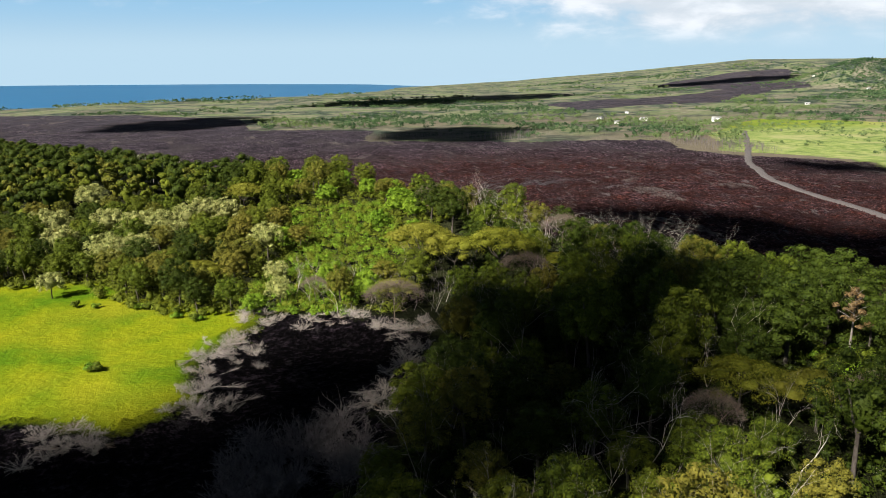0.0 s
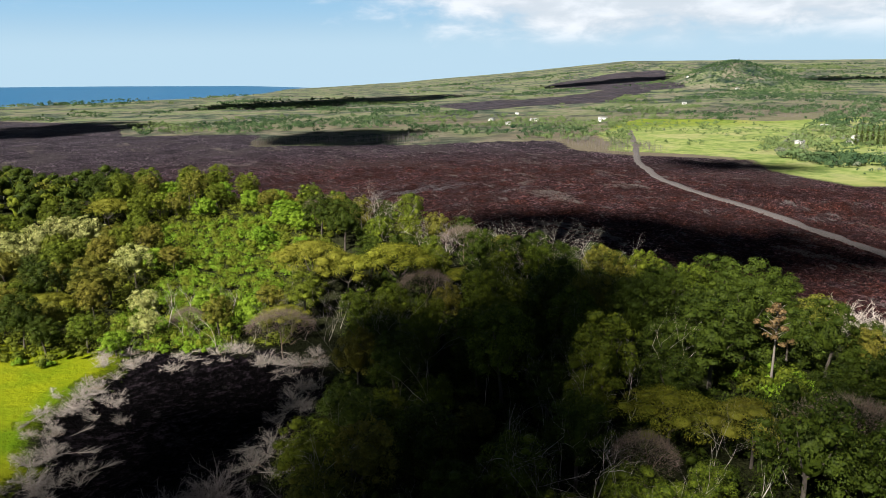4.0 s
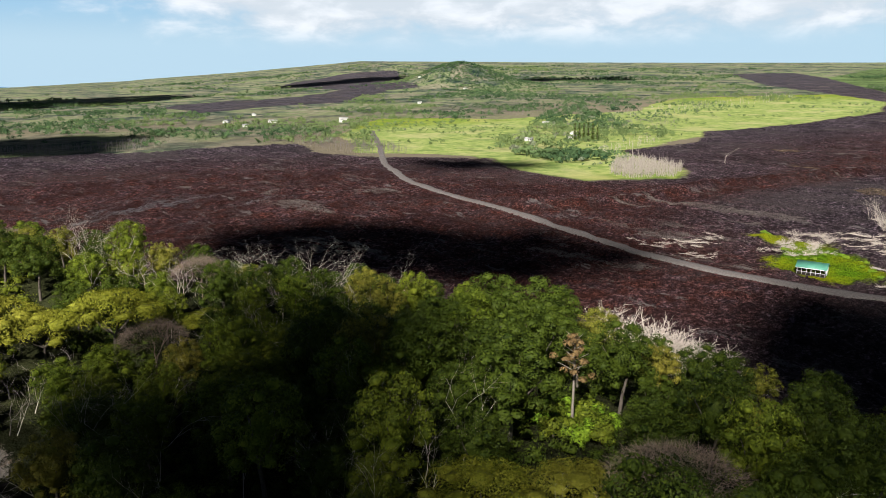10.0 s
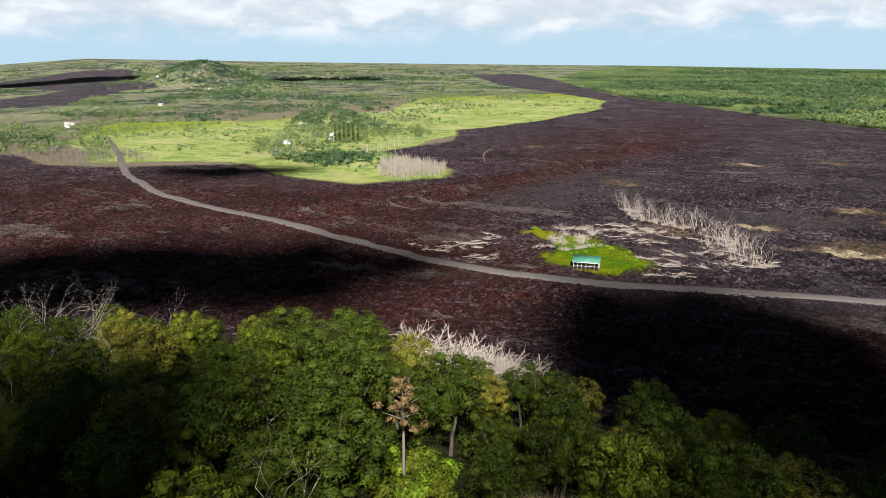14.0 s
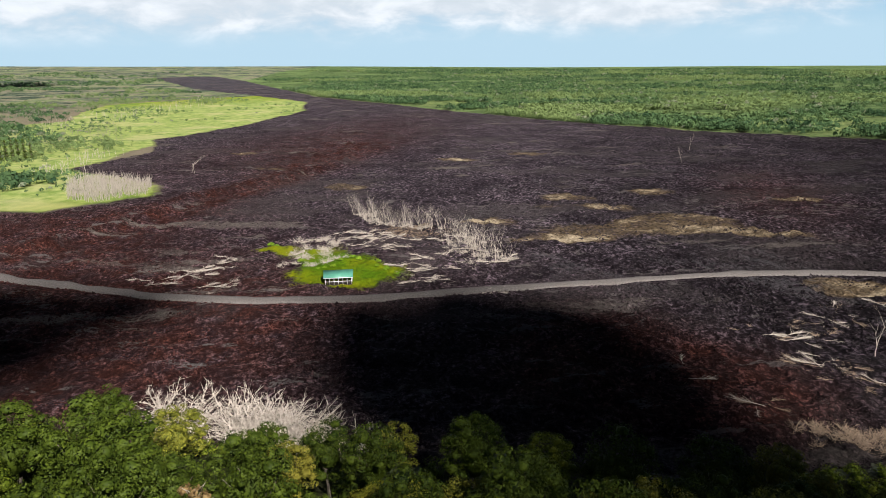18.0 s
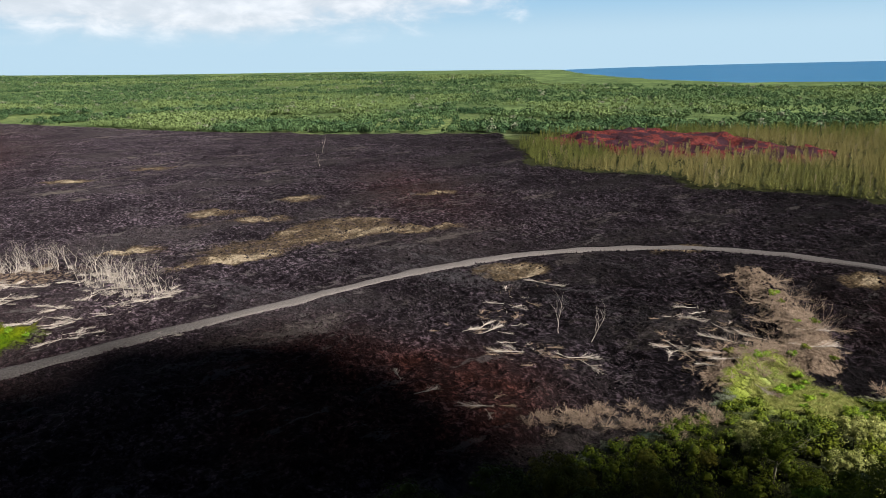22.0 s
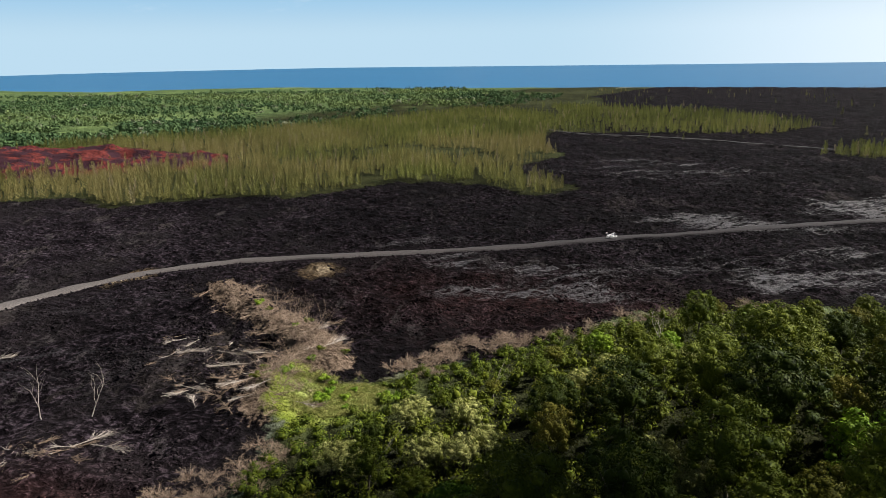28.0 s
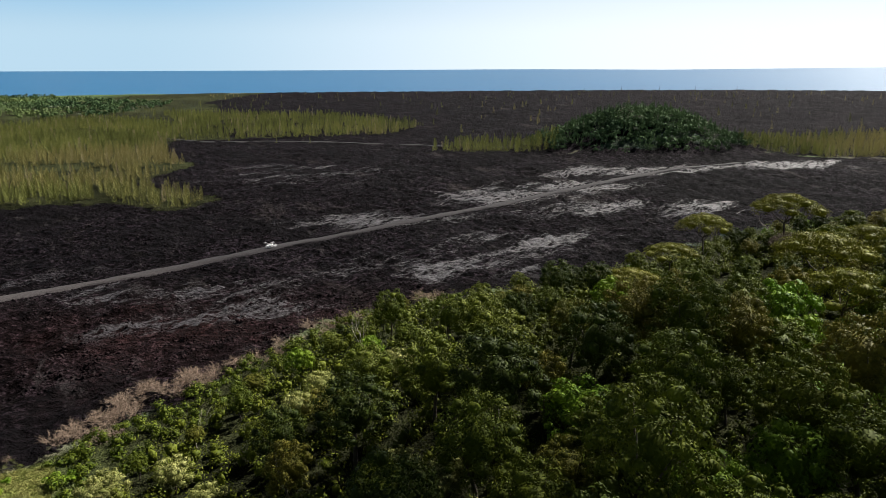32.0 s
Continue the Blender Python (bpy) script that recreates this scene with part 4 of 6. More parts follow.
def tree_kind(key, name, label, category, leaf, lobes, count, size, trunk_r, top, reach, seeds=3, core=1, bark=None):
    """A few models of one kind of tree, each an Empty with trunk and crown, kept far below until copied."""
    KINDS[key] = []
    for s in range(seeds):
        rng = np.random.default_rng(1000 + 17 * s + sum(map(ord, key)))
        trunk = limb_mesh("trunk", rng, trunk_r, top * 0.8, 4, bark or M_BARK, reach)
        crown = crown_mesh("crown", rng, lobes(rng), count, size, M_LEAF[leaf], core)
        KINDS[key].append((name, label, category, trunk, crown))


def plant(key, x, y, scale=1.0, turn=0.0, pick=0, sink=0.3, tall=1.0, label=""):
    name, text, category, trunk, crown = KINDS[key][pick % len(KINDS[key])]
    at = Matrix.LocRotScale((x, y, ground_at(x, y) - sink), Euler((0, 0, turn)), (scale, scale, scale * tall))
    ob = thing(name, label or text, category, group=category + "s of the wood", at=at)
    part("trunk", trunk, ob)
    part("crown", crown, ob)
    return ob


tree_kind("dark", "broadleaf_tree", "dense dark green broadleaf tree of the wood", "tree", "dark", lambda r: broad_lobes(r, 5.6, 15.5, 3.0), 7200, 0.185, 0.35, 15.5, 4.5, 4)
tree_kind("mid", "round_crowned_tree", "rounded mid-green broadleaf tree of the wood", "tree", "mid", lambda r: broad_lobes(r, 5.2, 14.5, 2.5), 7000, 0.18, 0.32, 14.5, 4, 4)
tree_kind("olive", "loose_crowned_tree", "olive-green broadleaf tree with a loose crown", "tree", "olive", lambda r: broad_lobes(r, 4.9, 14.0, 3.5, 44), 6400, 0.18, 0.3, 14, 4, 4)
tree_kind("yellow", "umbrella_tree", "wide flat yellow-green umbrella tree", "umbrella tree", "yellow", lambda r: umbrella_lobes(r, 10.5, 15.0), 9500, 0.22, 0.4, 15, 7.5)
tree_kind("pale", "pale_leaved_tree", "tree dusted with pale cream leaves and blossom", "tree", "pale", lambda r: broad_lobes(r, 5.0, 10.5, 1.5, 36), 4200, 0.20, 0.25, 11.5, 3.2)
tree_kind("bright", "vine_covered_tree", "low bright green tree overgrown with vines", "tree", "bright", lambda r: broad_lobes(r, 4.6, 8.5, 0.3, 36), 4400, 0.215, 0.25, 8, 3.2)
tree_kind("shrub", "shrub", "low dark green shrub", "shrub", "mid", lambda r: broad_lobes(r, 2.2, 3.0, 0.2, 4), 620, 0.22, 0.1, 3, 1.4, 3, 1)
tree_kind("scrub", "shrub", "low bright green shrub", "shrub", "bright", lambda r: broad_lobes(r, 2.2, 2.4, 0.1, 4), 620, 0.22, 0.1, 2.4, 1.3, 3, 1)
BARE = {
    "umbrella": [bare_umbrella(5 + k, 8.5, 14) for k in range(3)],
    "tall": [bare_mesh("branches", 15 + k, 13, 4, M_TWIG, 0.26, 0.12, 0.5) for k in range(3)],
    "snag": [bare_mesh("branches", 75 + k, 13, 4, M_BLEACHED, 0.5, 0.085, 0.3) for k in range(6)],
    "white": [bare_mesh("branches", 25 + k, 11, 3, M_BLEACHED, 0.22, 0.12, 0.5) for k in range(6)],
    "bush": [twig_bush(35 + k, 5, 520, M_BLEACHED) for k in range(4)],
    "greybush": [twig_bush(45 + k, 4.5, 520, M_TWIG) for k in range(4)],
    "brownbush": [twig_bush(55 + k, 4.5, 300, M_BROWNTWIG) for k in range(3)],
    "browntall": [bare_mesh("branches", 65 + k, 9, 3, M_BROWNTWIG, 0.22, 0.07, 0.5, stems=3) for k in range(3)],
}


def bare(key, x, y, h, turn, pick, label, category="dead tree", group="", wide=1.0, sink=0.2, tilt=0.0):
    me = BARE[key][pick % len(BARE[key])]
    full = {"snag": 13, "umbrella": 14, "tall": 13, "white": 11, "bush": 5, "greybush": 4.5, "brownbush": 4.5, "browntall": 9}[key]
    ob = new("dead_tree" if category == "dead tree" else "dead_bush", me)
    ob.matrix_basis = Matrix.LocRotScale((x, y, ground_at(x, y) - sink), Euler((tilt, 0, turn)), (h / full * wide, h / full * wide, h / full))
    return tagged(ob, label=label, category=category, group=group)


def brush(name, label, category, rows):
    """Many leafless bushes joined into one thicket: rows of kind, x, y, height, turn, number, width."""
    pieces = []
    for key, x, y, h, turn, pick, wide in rows:
        me = BARE[key][pick % len(BARE[key])]
        v, f = np.empty(len(me.vertices) * 3, np.float32), np.empty(len(me.loops), np.int32)
        me.vertices.foreach_get("co", v)
        me.loops.foreach_get("vertex_index", f)
        v = v.reshape(-1, 3) * (h / 4.5 * wide, h / 4.5 * wide, h / 4.5)
        c, s = math.cos(turn), math.sin(turn)
        v = np.stack([v[:, 0] * c - v[:, 1] * s + x, v[:, 0] * s + v[:, 1] * c + y, v[:, 2] + ground_at(x, y) - 0.2], 1)
        pieces.append((v, f.reshape(-1, 3)))
    return tagged(new(name, mesh_of(name, *joined(pieces), BARE[rows[0][0]][0].materials[0])), label=label, category=category, kind="stuff")


def scatter(rng, poly, gap, tries, taken):
    """Places inside a polygon no nearer than gap to one another."""
    p = np.array(poly)
    lo, hi = p.min(0), p.max(0)
    pts = rng.uniform(lo, hi, (tries, 2))
    pts = pts[sdist(pts[:, 0], pts[:, 1], poly) > 2.0]
    out = []
    for q in pts:
        if all((q[0] - a) ** 2 + (q[1] - b) ** 2 > (gap * 0.5 + g) ** 2 for a, b, g in taken):
            taken.append((q[0], q[1], gap * 0.5))
            out.append(q)
    return out


taken = []
# trees with a place of their own: kind, x, y, scale
OWN = [("yellow", -1, 213, 1.0), ("yellow", 22, 205, 1.0), ("yellow", 9, 209, 0.8), ("yellow", -8, 191, 0.6), ("olive", 74, 183, 1.2), ("yellow", 54, 112, 0.75), ("yellow", 64, 105, 0.7),
       ("yellow", -75, 300, 0.8), ("dark", 10, 240, 1.1), ("dark", 3, 250, 1.0), ("yellow", 42, 205, 0.6), ("mid", 84, -6, 1.15), ("mid", 100, 35, 1.3), ("dark", 90, 26, 1.1), ("mid", 79, 15, 1.2), ("dark", 57, -10, 1.15), ("yellow", -71, 216, 0.7),
       ("yellow", -19, -74, 1.1), ("yellow", -10, -49, 1.0), ("yellow", -34, -121, 1.0), ("yellow", -8, -122, 0.8), ("yellow", 34, -65, 0.7), ("yellow", -41, -89, 0.9), ("yellow", 12, -98, 0.7),
       ("dark", 111, 126, 0.8), ("olive", 118, 118, 0.75), ("dark", 115, 105, 0.95), ("mid", 119, 95, 0.85), ("dark", 116, 85, 1.0), ("dark", 122, 72, 0.9), ("olive", 103, 128, 0.85), ("yellow", 100, 112, 0.6)]
PALE = [(-142, 276), (-140, 303), (-123, 277), (-103, 236), (-110, 272), (-103, 275), (-93, 281), (-88, 286), (-79, 285), (-98, 242), (-110, 243), (-94, 263), (-55, 246), (-46, 216), (-42, 199),
        (-131, 255), (-148, 277), (-115, 214), (104, -21), (95, -27), (90, 8), (84, 14), (118, 14), (135, 22), (124, 17), (123, 2), (107, -14), (132, 4)]
PALE += [(90, -25), (83, 11), (89, 8), (123, 15), (133, 6), (116, 10), (137, 23), (80, -20)]
OWN += [("pale", x, y, (1.35 if y > 225 else 0.85) if y > 100 else 0.6) for x, y in PALE]
for k, (key, x, y, s) in enumerate(OWN):
    plant(key, x, y, s, k * 1.7, k, tall=1.18 if key == "yellow" and s > 0.75 else 1.0)
    taken.append((x, y, 4.5 * s if key != "yellow" else 7.5 * s))
BARE_OWN = [("umbrella", -8, 180, 12, 1.05), ("umbrella", 74, 98, 13, 1.15), ("umbrella", 29, 198, 12.5, 0.9), ("umbrella", 46, 228, 12, 0.95), ("umbrella", 4, 266, 11, 0.9), ("umbrella", 46, 104, 11, 0.7), ("umbrella", -32, 200, 8, 0.8),
            ("umbrella", -24, -100, 11, 0.8)]
for k, (key, x, y, h, w) in enumerate(BARE_OWN):
    bare(key, x, y, h, k * 2.1, k, "leafless grey-brown umbrella tree with fine twigs", group="bare umbrella trees", wide=w)
    taken.append((x, y, 6 * w))
taken += [(81.8, 126.6, 6), (76, 120, 5), (70, 114, 4)]

# ---- the wood in the foreground ----
rng = np.random.default_rng(77)
FRONT = [(119, 150), (112, 180), (102, 200), (88, 222), (62, 238), (50, 254), (22, 282), (10, 262), (14, 230), (8, 190), (5, 150), (0, 130), (-8, 116), (-14, 98), (-12, 64), (30, 68), (62, 82), (92, 82), (100, 60), (128, 60), (124, 90), (121, 120)]
front_at = scatter(rng, FRONT, 8.5, 14000, taken)
for q in front_at:
    # more dark green trees eastward, partly standing in for passing cloud shade
    key = rng.choice(["dark", "dark", "dark", "mid", "dark", "dark", "olive"] if q[0] > 80 else ["dark", "mid", "dark", "dark", "olive"] if q[0] > 55 else ["dark", "mid", "olive", "dark", "mid"])
    edge = float(np.interp(sdist(*q, LAVA), [-24, -3], [1.0, 0.6]))
    plant(key, q[0], q[1], rng.choice([0.72, 0.9, 1.05, 1.25 if q[1] < 165 else 0.95]) * rng.uniform(0.92, 1.06) * edge * (0.95 if q[1] > 180 else 1.0), rng.uniform(0, 6.28), rng.integers(4), tall=rng.uniform(0.85, 1.15))
SOUTH = [(136, 2), (120, -30), (100, -62), (78, -70), (55, -84), (22, -106), (-4, -128), (-45, -155), (-130, -165), (-105, -130), (-48, -70), (2, 8), (40, 48), (100, 62), (134, 60), (142, 40), (140, 22)]
south_at = scatter(rng, SOUTH, 8.4, 14000, taken)
for q in south_at:
    key = rng.choice(["dark", "mid", "olive", "mid", "bright", "mid", "mid", "olive"])
    low = float(np.interp(sdist(*q, LAVA), [-75, -42, -15, 0], [1.08, 0.68, 0.42, 0.3]))
    plant(key, q[0], q[1], rng.choice([0.75, 0.9, 1.05, 1.3]) * (1.35 if key == "bright" else 1.0) * rng.uniform(0.92, 1.08) * low, rng.uniform(0, 6.28), rng.integers(4), tall=rng.uniform(0.85, 1.15))
WEST = [(-4, 184), (6, 220), (12, 262), (16, 290), (0, 316), (-32, 378), (-69, 364), (-95, 300), (-150, 300), (-190, 226), (-112, 224), (-90, 200), (-70, 193), (-50, 190)]
west_at = scatter(rng, WEST, 7.8, 9000, taken)
for q in west_at:
    vine = sdist(*q, VINES) > 0
    if vine and rng.uniform() < 0.85:
        continue
    key = rng.choice(["bright", "bright", "olive", "mid"]) if vine else rng.choice(["dark", "mid", "olive", "mid"] if q[0] < -60 else ["mid", "olive", "bright", "bright"])
    plant(key, q[0], q[1], rng.uniform(0.75, 1.1), rng.uniform(0, 6.28), rng.integers(4), tall=rng.uniform(0.85, 1.12))


def low_tree(rng, x, y, z, r=5.6, top=16.0):
    pieces = []
    for cx, cy, cz, a, b, c in broad_lobes(rng, r * rng.uniform(0.8, 1.1), top * rng.uniform(0.8, 1.15), 1.0, 5):
        v, f = blob(rng, (0, 0, 0), (1, 1, 1), 1, 0.2)
        pieces.append((v * (a * 0.8, b * 0.8, c * 0.8) + (x + cx, y + cy, z + cz), f))
        m = 95
        d = rng.normal(0, 1, (m, 3))
        d[:, 2] = np.abs(d[:, 2])
        d /= np.linalg.norm(d, axis=1, keepdims=True)
        pieces.append(leaves(rng, d * (a, b, c) * rng.uniform(0.85, 1.15, (m, 1)) + (x + cx, y + cy, z + cz), d, 0.48))
    return joined(pieces)


def thicket(name, label, places, mat, **size):
    z = height(np.array([q[0] for q in places]), np.array([q[1] for q in places]), False)
    me = mesh_of(name, *joined([low_tree(np.random.default_rng(900 + k), q[0], q[1], z[k], **size) for k, q in enumerate(places)]), mat)
    return tagged(new(name, me), label=label, category="woods", kind="stuff")


BACK = [(-69, 364), (-113, 398), (-215, 515), (-335, 600), (-420, 560), (-330, 380), (-190, 235), (-150, 300), (-95, 300)]
back_at = scatter(rng, BACK, 7.6, 12000, taken)
for k, (tone, text) in enumerate((("dark", "dark green"), ("mid", "mid-green"), ("dark", "dense dark green"), ("olive", "olive-green"))):
    thicket("woods_west", text + " woods running back along the lava", back_at[k::4], M_LEAF[tone], r=(5.8, 5.0, 6.6, 4.6)[k], top=(17, 15, 18, 14)[k])


def bush(rng, x, y, z, r=2.6, top=5.0):
    """One ragged clump of undergrowth."""
    pieces = []
    for k in range(3):
        cx, cy = x + rng.normal(0, r * 0.5), y + rng.normal(0, r * 0.5)
        s, h = r * rng.uniform(0.4, 0.85), top * rng.uniform(0.3, 1.05)
        pieces.append(blob(rng, (cx, cy, z + h * 0.3), np.array((s, s, h * 0.5)) * 0.42, 1, 0.3))
        m = 76
        d = rng.normal(0, 1, (m, 3))
        d[:, 2] = np.abs(d[:, 2])
        d /= np.linalg.norm(d, axis=1, keepdims=True)
        pieces.append(leaves(rng, d * (s, s, h * 0.6) * rng.uniform(0.5, 1.2, (m, 1)) + (cx, cy, z + h * 0.3), d, 0.25))
    return joined(pieces)


def undergrowth(label, places, mat, **size):
    z = height(np.array([q[0] for q in places]), np.array([q[1] for q in places]), False)
    me = mesh_of("undergrowth", *joined([bush(np.random.default_rng(300 + k), q[0], q[1], z[k], **size) for k, q in enumerate(places)]), mat)
    return tagged(new("undergrowth", me), label=label, category="undergrowth", kind="stuff")


undergrowth("dark green undergrowth below the trees", scatter(rng, FRONT, 3.8, 9000, []), M_LEAF["dark"], r=2.9, top=4.5)
undergrowth("green undergrowth below the trees", scatter(rng, SOUTH, 3.7, 9000, []), M_LEAF["mid"], r=2.9, top=5.5)
undergrowth("bright green vines and undergrowth", scatter(rng, VINES, 3.3, 6000, []), M_LEAF["bright"], r=2.6, top=3.4)
undergrowth("green undergrowth below the trees", scatter(rng, WEST, 3.8, 7000, []), M_LEAF["mid"], r=3.4, top=5.0)

SHORE = [(158, 2), (153, 24), (146, 50), (138, 62), (130, 60), (138, 36), (138, 16), (134, 0), (118, -30), (98, -62), (78, -72), (80, -78), (102, -72), (115, -58), (131, -36), (146, -16)]
undergrowth("low pale green brush along the edge of the wood", [q for q in scatter(rng, SHORE, 3.0, 4000, []) if sdist(q[:1], q[1:], GLADE)[0] < 0], M_LEAF["mid"], r=2.0, top=2.4)
MARGIN = [(128, 60), (124, 90), (121, 120), (119, 150), (112, 180), (116, 182), (125, 150), (125, 120), (132, 90), (140, 62)]
undergrowth("low green brush along the edge of the wood", scatter(rng, MARGIN, 3.2, 2500, []), M_LEAF["mid"], r=2.2, top=3.0)

# the tall dying tree in the clearing
tall = thing("dying_tree", "tall dying tree with pale trunk and withered tan leaves", "tree", at=pose(81.8, 126.6, ground_at(81.8, 126.6) - 0.3))
r2 = np.random.default_rng(402)
pole = [tube([(0, 0, -0.5), (0.1, 0, 6), (0.25, 0.1, 12.5), (0.2, 0.2, 16.5)], [0.27, 0.22, 0.15, 0.05], 8)]
for k in range(16):
    z, a = 10 + 0.4 * k, 2.4 * k
    q = 2.8 - 0.1 * k
    pole.append(tube([(0.2, 0.1, z), (math.cos(a) * q * 0.5, math.sin(a) * q * 0.5, z + 0.9), (math.cos(a) * q, math.sin(a) * q, z + 1.5)], [0.09, 0.06, 0.02], 4))
part("trunk", mesh_of("trunk", *joined(pole), M_PALEBARK), tall, "pale smooth trunk")
lobes = [(*(r2.normal(0, 1.25, 2) * (1.25 - 0.03 * k)), 10.2 + 0.26 * k + r2.normal(0, 0.3), 0.75, 0.75, 0.5) for k in range(24)]
part("crown", crown_mesh("crown", r2, lobes, 1100, 0.26, M_LEAF["tan"], 1, 0.3), tall, "sparse withered tan leaves")
for k in range(16):
    a, q = k * 2.4, 3.0 + 3.2 * (k % 3) / 2
    plant("scrub" if k % 2 else "shrub", 81.8 + math.cos(a) * q, 126.6 + math.sin(a) * q, 1.3, a, k)

# white stems of dead trees among the crowns
for k in range(170):
    q = front_at[int(rng.integers(len(front_at)))]
    if q[0] < 84:
        bare("snag", q[0] + rng.uniform(-4, 4), q[1] + rng.uniform(-4, 4), rng.uniform(13.5, 20.5), k, k, "bleached dead tree with bare forked branches among the crowns", group="dead trees in the wood")
for k in range(34):
    bare("white" if k % 2 else "tall", rng.uniform(-48, 6), rng.uniform(186, 225), rng.uniform(7, 12), k, k, "slender bleached dead tree among green vines", group="dead trees in the wood")
for k in range(18):
    q = south_at[int(rng.integers(len(south_at)))]
    bare("white", q[0], q[1], rng.uniform(7, 12), k, k, "slender bleached dead tree among the crowns", group="dead trees in the wood")
for k in range(10):
    bare("white", -170 + 3.2 * k, 395 + 5 * math.sin(k * 2.3), 15 + k % 3, k, k, "tall pale dead tree on the ridge of the wood", group="dead trees on the ridge")

# ---- dead wood ----
def log_mesh(seed, length, radius, twigs, mat):
    """A fallen tree: a trunk on its side with a fan of long straight branches."""
    r = np.random.default_rng(seed)
    out = [tube([(0, 0, radius), (length * 0.35, r.normal(0, 0.15), radius * 1.3), (length * 0.8, r.normal(0, 0.3), radius * 1.8)], [radius * 1.25, radius, radius * 0.5], 6)]
    for k in range(twigs):
        x0 = length * r.uniform(0.25, 0.75)
        a = r.normal(0, 0.42)
        q = length * r.uniform(0.2, 0.42)
        z0 = radius * 1.4
        z1 = z0 + abs(r.normal(0, 0.16)) * q
        p1 = (x0 + math.cos(a) * q * 0.5, math.sin(a) * q * 0.5 + r.normal(0, 0.1), z0 + (z1 - z0) * 0.6)
        p2 = (x0 + math.cos(a) * q, math.sin(a) * q + r.normal(0, 0.25), z1)
        out.append(tube([(x0, 0, z0), p1, p2], [radius * 0.5, radius * 0.35, radius * 0.15], 4))
        for j in range(2):
            b = a + r.normal(0, 0.6)
            out.append(tube([p1, (p1[0] + math.cos(b) * q * 0.4, p1[1] + math.sin(b) * q * 0.4, p1[2] + r.normal(0.1, 0.2))], [radius * 0.25, radius * 0.1], 3))
    for k in range(5):
        out.append(tube([(0.1, 0, radius), (-0.6, r.normal(0, 0.7), radius + r.normal(0.2, 0.4))], [radius * 0.6, radius * 0.15], 4))
    v, f = joined(out)
    v[:, 2] = np.maximum(v[:, 2], -0.15)
    return mesh_of("fallen_tree", v, f, mat)


LOGS = [log_mesh(500 + k, 9.0, 0.07, 30, M_BLEACHED) for k in range(5)] + [log_mesh(520 + k, 7.0, 0.06, 26, M_BROWNTWIG) for k in range(3)]


def fallen(x, y, size, turn, pick, label, group):
    ob = new("fallen_tree", LOGS[pick])
    ob.matrix_basis = Matrix.LocRotScale((x, y, ground_at(x, y) + 0.15), Euler((0, 0, turn)), (size, size, size))
    return tagged(ob, label=label, category="fallen tree", group=group)


rng = np.random.default_rng(91)
HEAPS = [(224, 227, 3), (231, 224, 4), (237, 221, 3), (211, 213, 2), (214, 208, 3), (213, 232, 2), (238, 203, 2), (284, 203, 3), (285, 192, 5), (281, 182, 4), (286, 177, 4),
         (270, 174, 4), (290, 190, 4), (259, 158, 4), (245, 160, 4), (237, 151, 4), (232, 146, 4), (247, 147, 4), (261, 140, 5), (255, 133, 4), (266, 147, 5), (262, 131, 5), (287, 155, 4), (276, 190, 4)]
for x, y, n in HEAPS:
    for k in range(n + 2):
        fallen(x + rng.normal(0, 2.3), y + rng.normal(0, 2.3), rng.uniform(0.5, 1.0), rng.uniform(-1.3, 1.3) + (0 if k % 2 else math.pi) - 0.9, int(rng.integers(5)),
               "bleached fallen tree lying on black lava", "fallen trees round the house")
SOUTH_LOGS = [(190, 46, 3), (193, 42, 4), (185, 36, 3), (185, 32, 3), (233, 32, 2), (236, 20, 3), (224, 32, 2), (177, 11, 3), (179, -4, 5), (173, -2, 4), (170, 6, 5), (162, 9, 4),
              (164, -14, 5), (176, -14, 4), (179, 74, 2), (166, 62, 2), (186, -8, 4), (212, 44, 4), (207, 49, 4), (217, 37, 3), (203, 52, 3), (199, -2, 3), (192, -10, 4), (186, 6, 3), (203, -14, 3)]
BARE["log"] = LOGS[5:]
log_rows = []
for x, y, n in SOUTH_LOGS:
    for k in range(n + 3):
        px, py, size, turn = x + rng.normal(0, 2.6), y + rng.normal(0, 2.6), rng.uniform(0.4, 0.9), rng.uniform(0, 6.28)
        if k % 4 == 0:
            fallen(px, py, size, turn, int(rng.integers(5)), "pale fallen tree on the rough lava", "fallen trees on the lava")
        else:
            log_rows.append(("log", px, py, 4.5 * size, turn, k, 1.0))
PIT_LOGS = [(-41, 187, 4), (-47, 189, 3), (-30, 185, 3), (-20, 185, 3), (-8, 179, 4), (-2, 175, 3), (-51, 171, 3), (-53, 164, 4), (-47, 179, 4), (-46, 165, 3), (-49, 144, 4), (-51, 153, 4),
            (-43, 139, 2), (-48, 135, 3), (-7, 137, 4), (-4, 152, 4), (-2, 162, 3), (-9, 132, 3), (-73, 122, 3), (-68, 123, 2), (-63, 121, 2)]
for x, y, n in PIT_LOGS:
    for k in range(n):
        fallen(x + rng.normal(0, 2.2), y + rng.normal(0, 2.2), rng.uniform(0.4, 0.8), rng.uniform(0, 6.28), int(rng.integers(8)), "pale fallen tree at the rim of the lava pit", "fallen trees round the pit")
    bare("bush", x + rng.normal(0, 2), y + rng.normal(0, 2), rng.uniform(2.5, 4), x, n, "bleached leafless bush at the rim of the lava pit", "dead bush", "dead bushes round the pit", 1.35)
rim_rows = [("bush", x + rng.normal(0, 2.6), y + rng.normal(0, 2.6), rng.uniform(1.5, 3.6), x + k, n + k, 1.3) for x, y, n in PIT_LOGS for k in range(4)]
brush("rim_scrub", "bleached leafless scrub round the rim of the lava pit", "scrub", rim_rows)
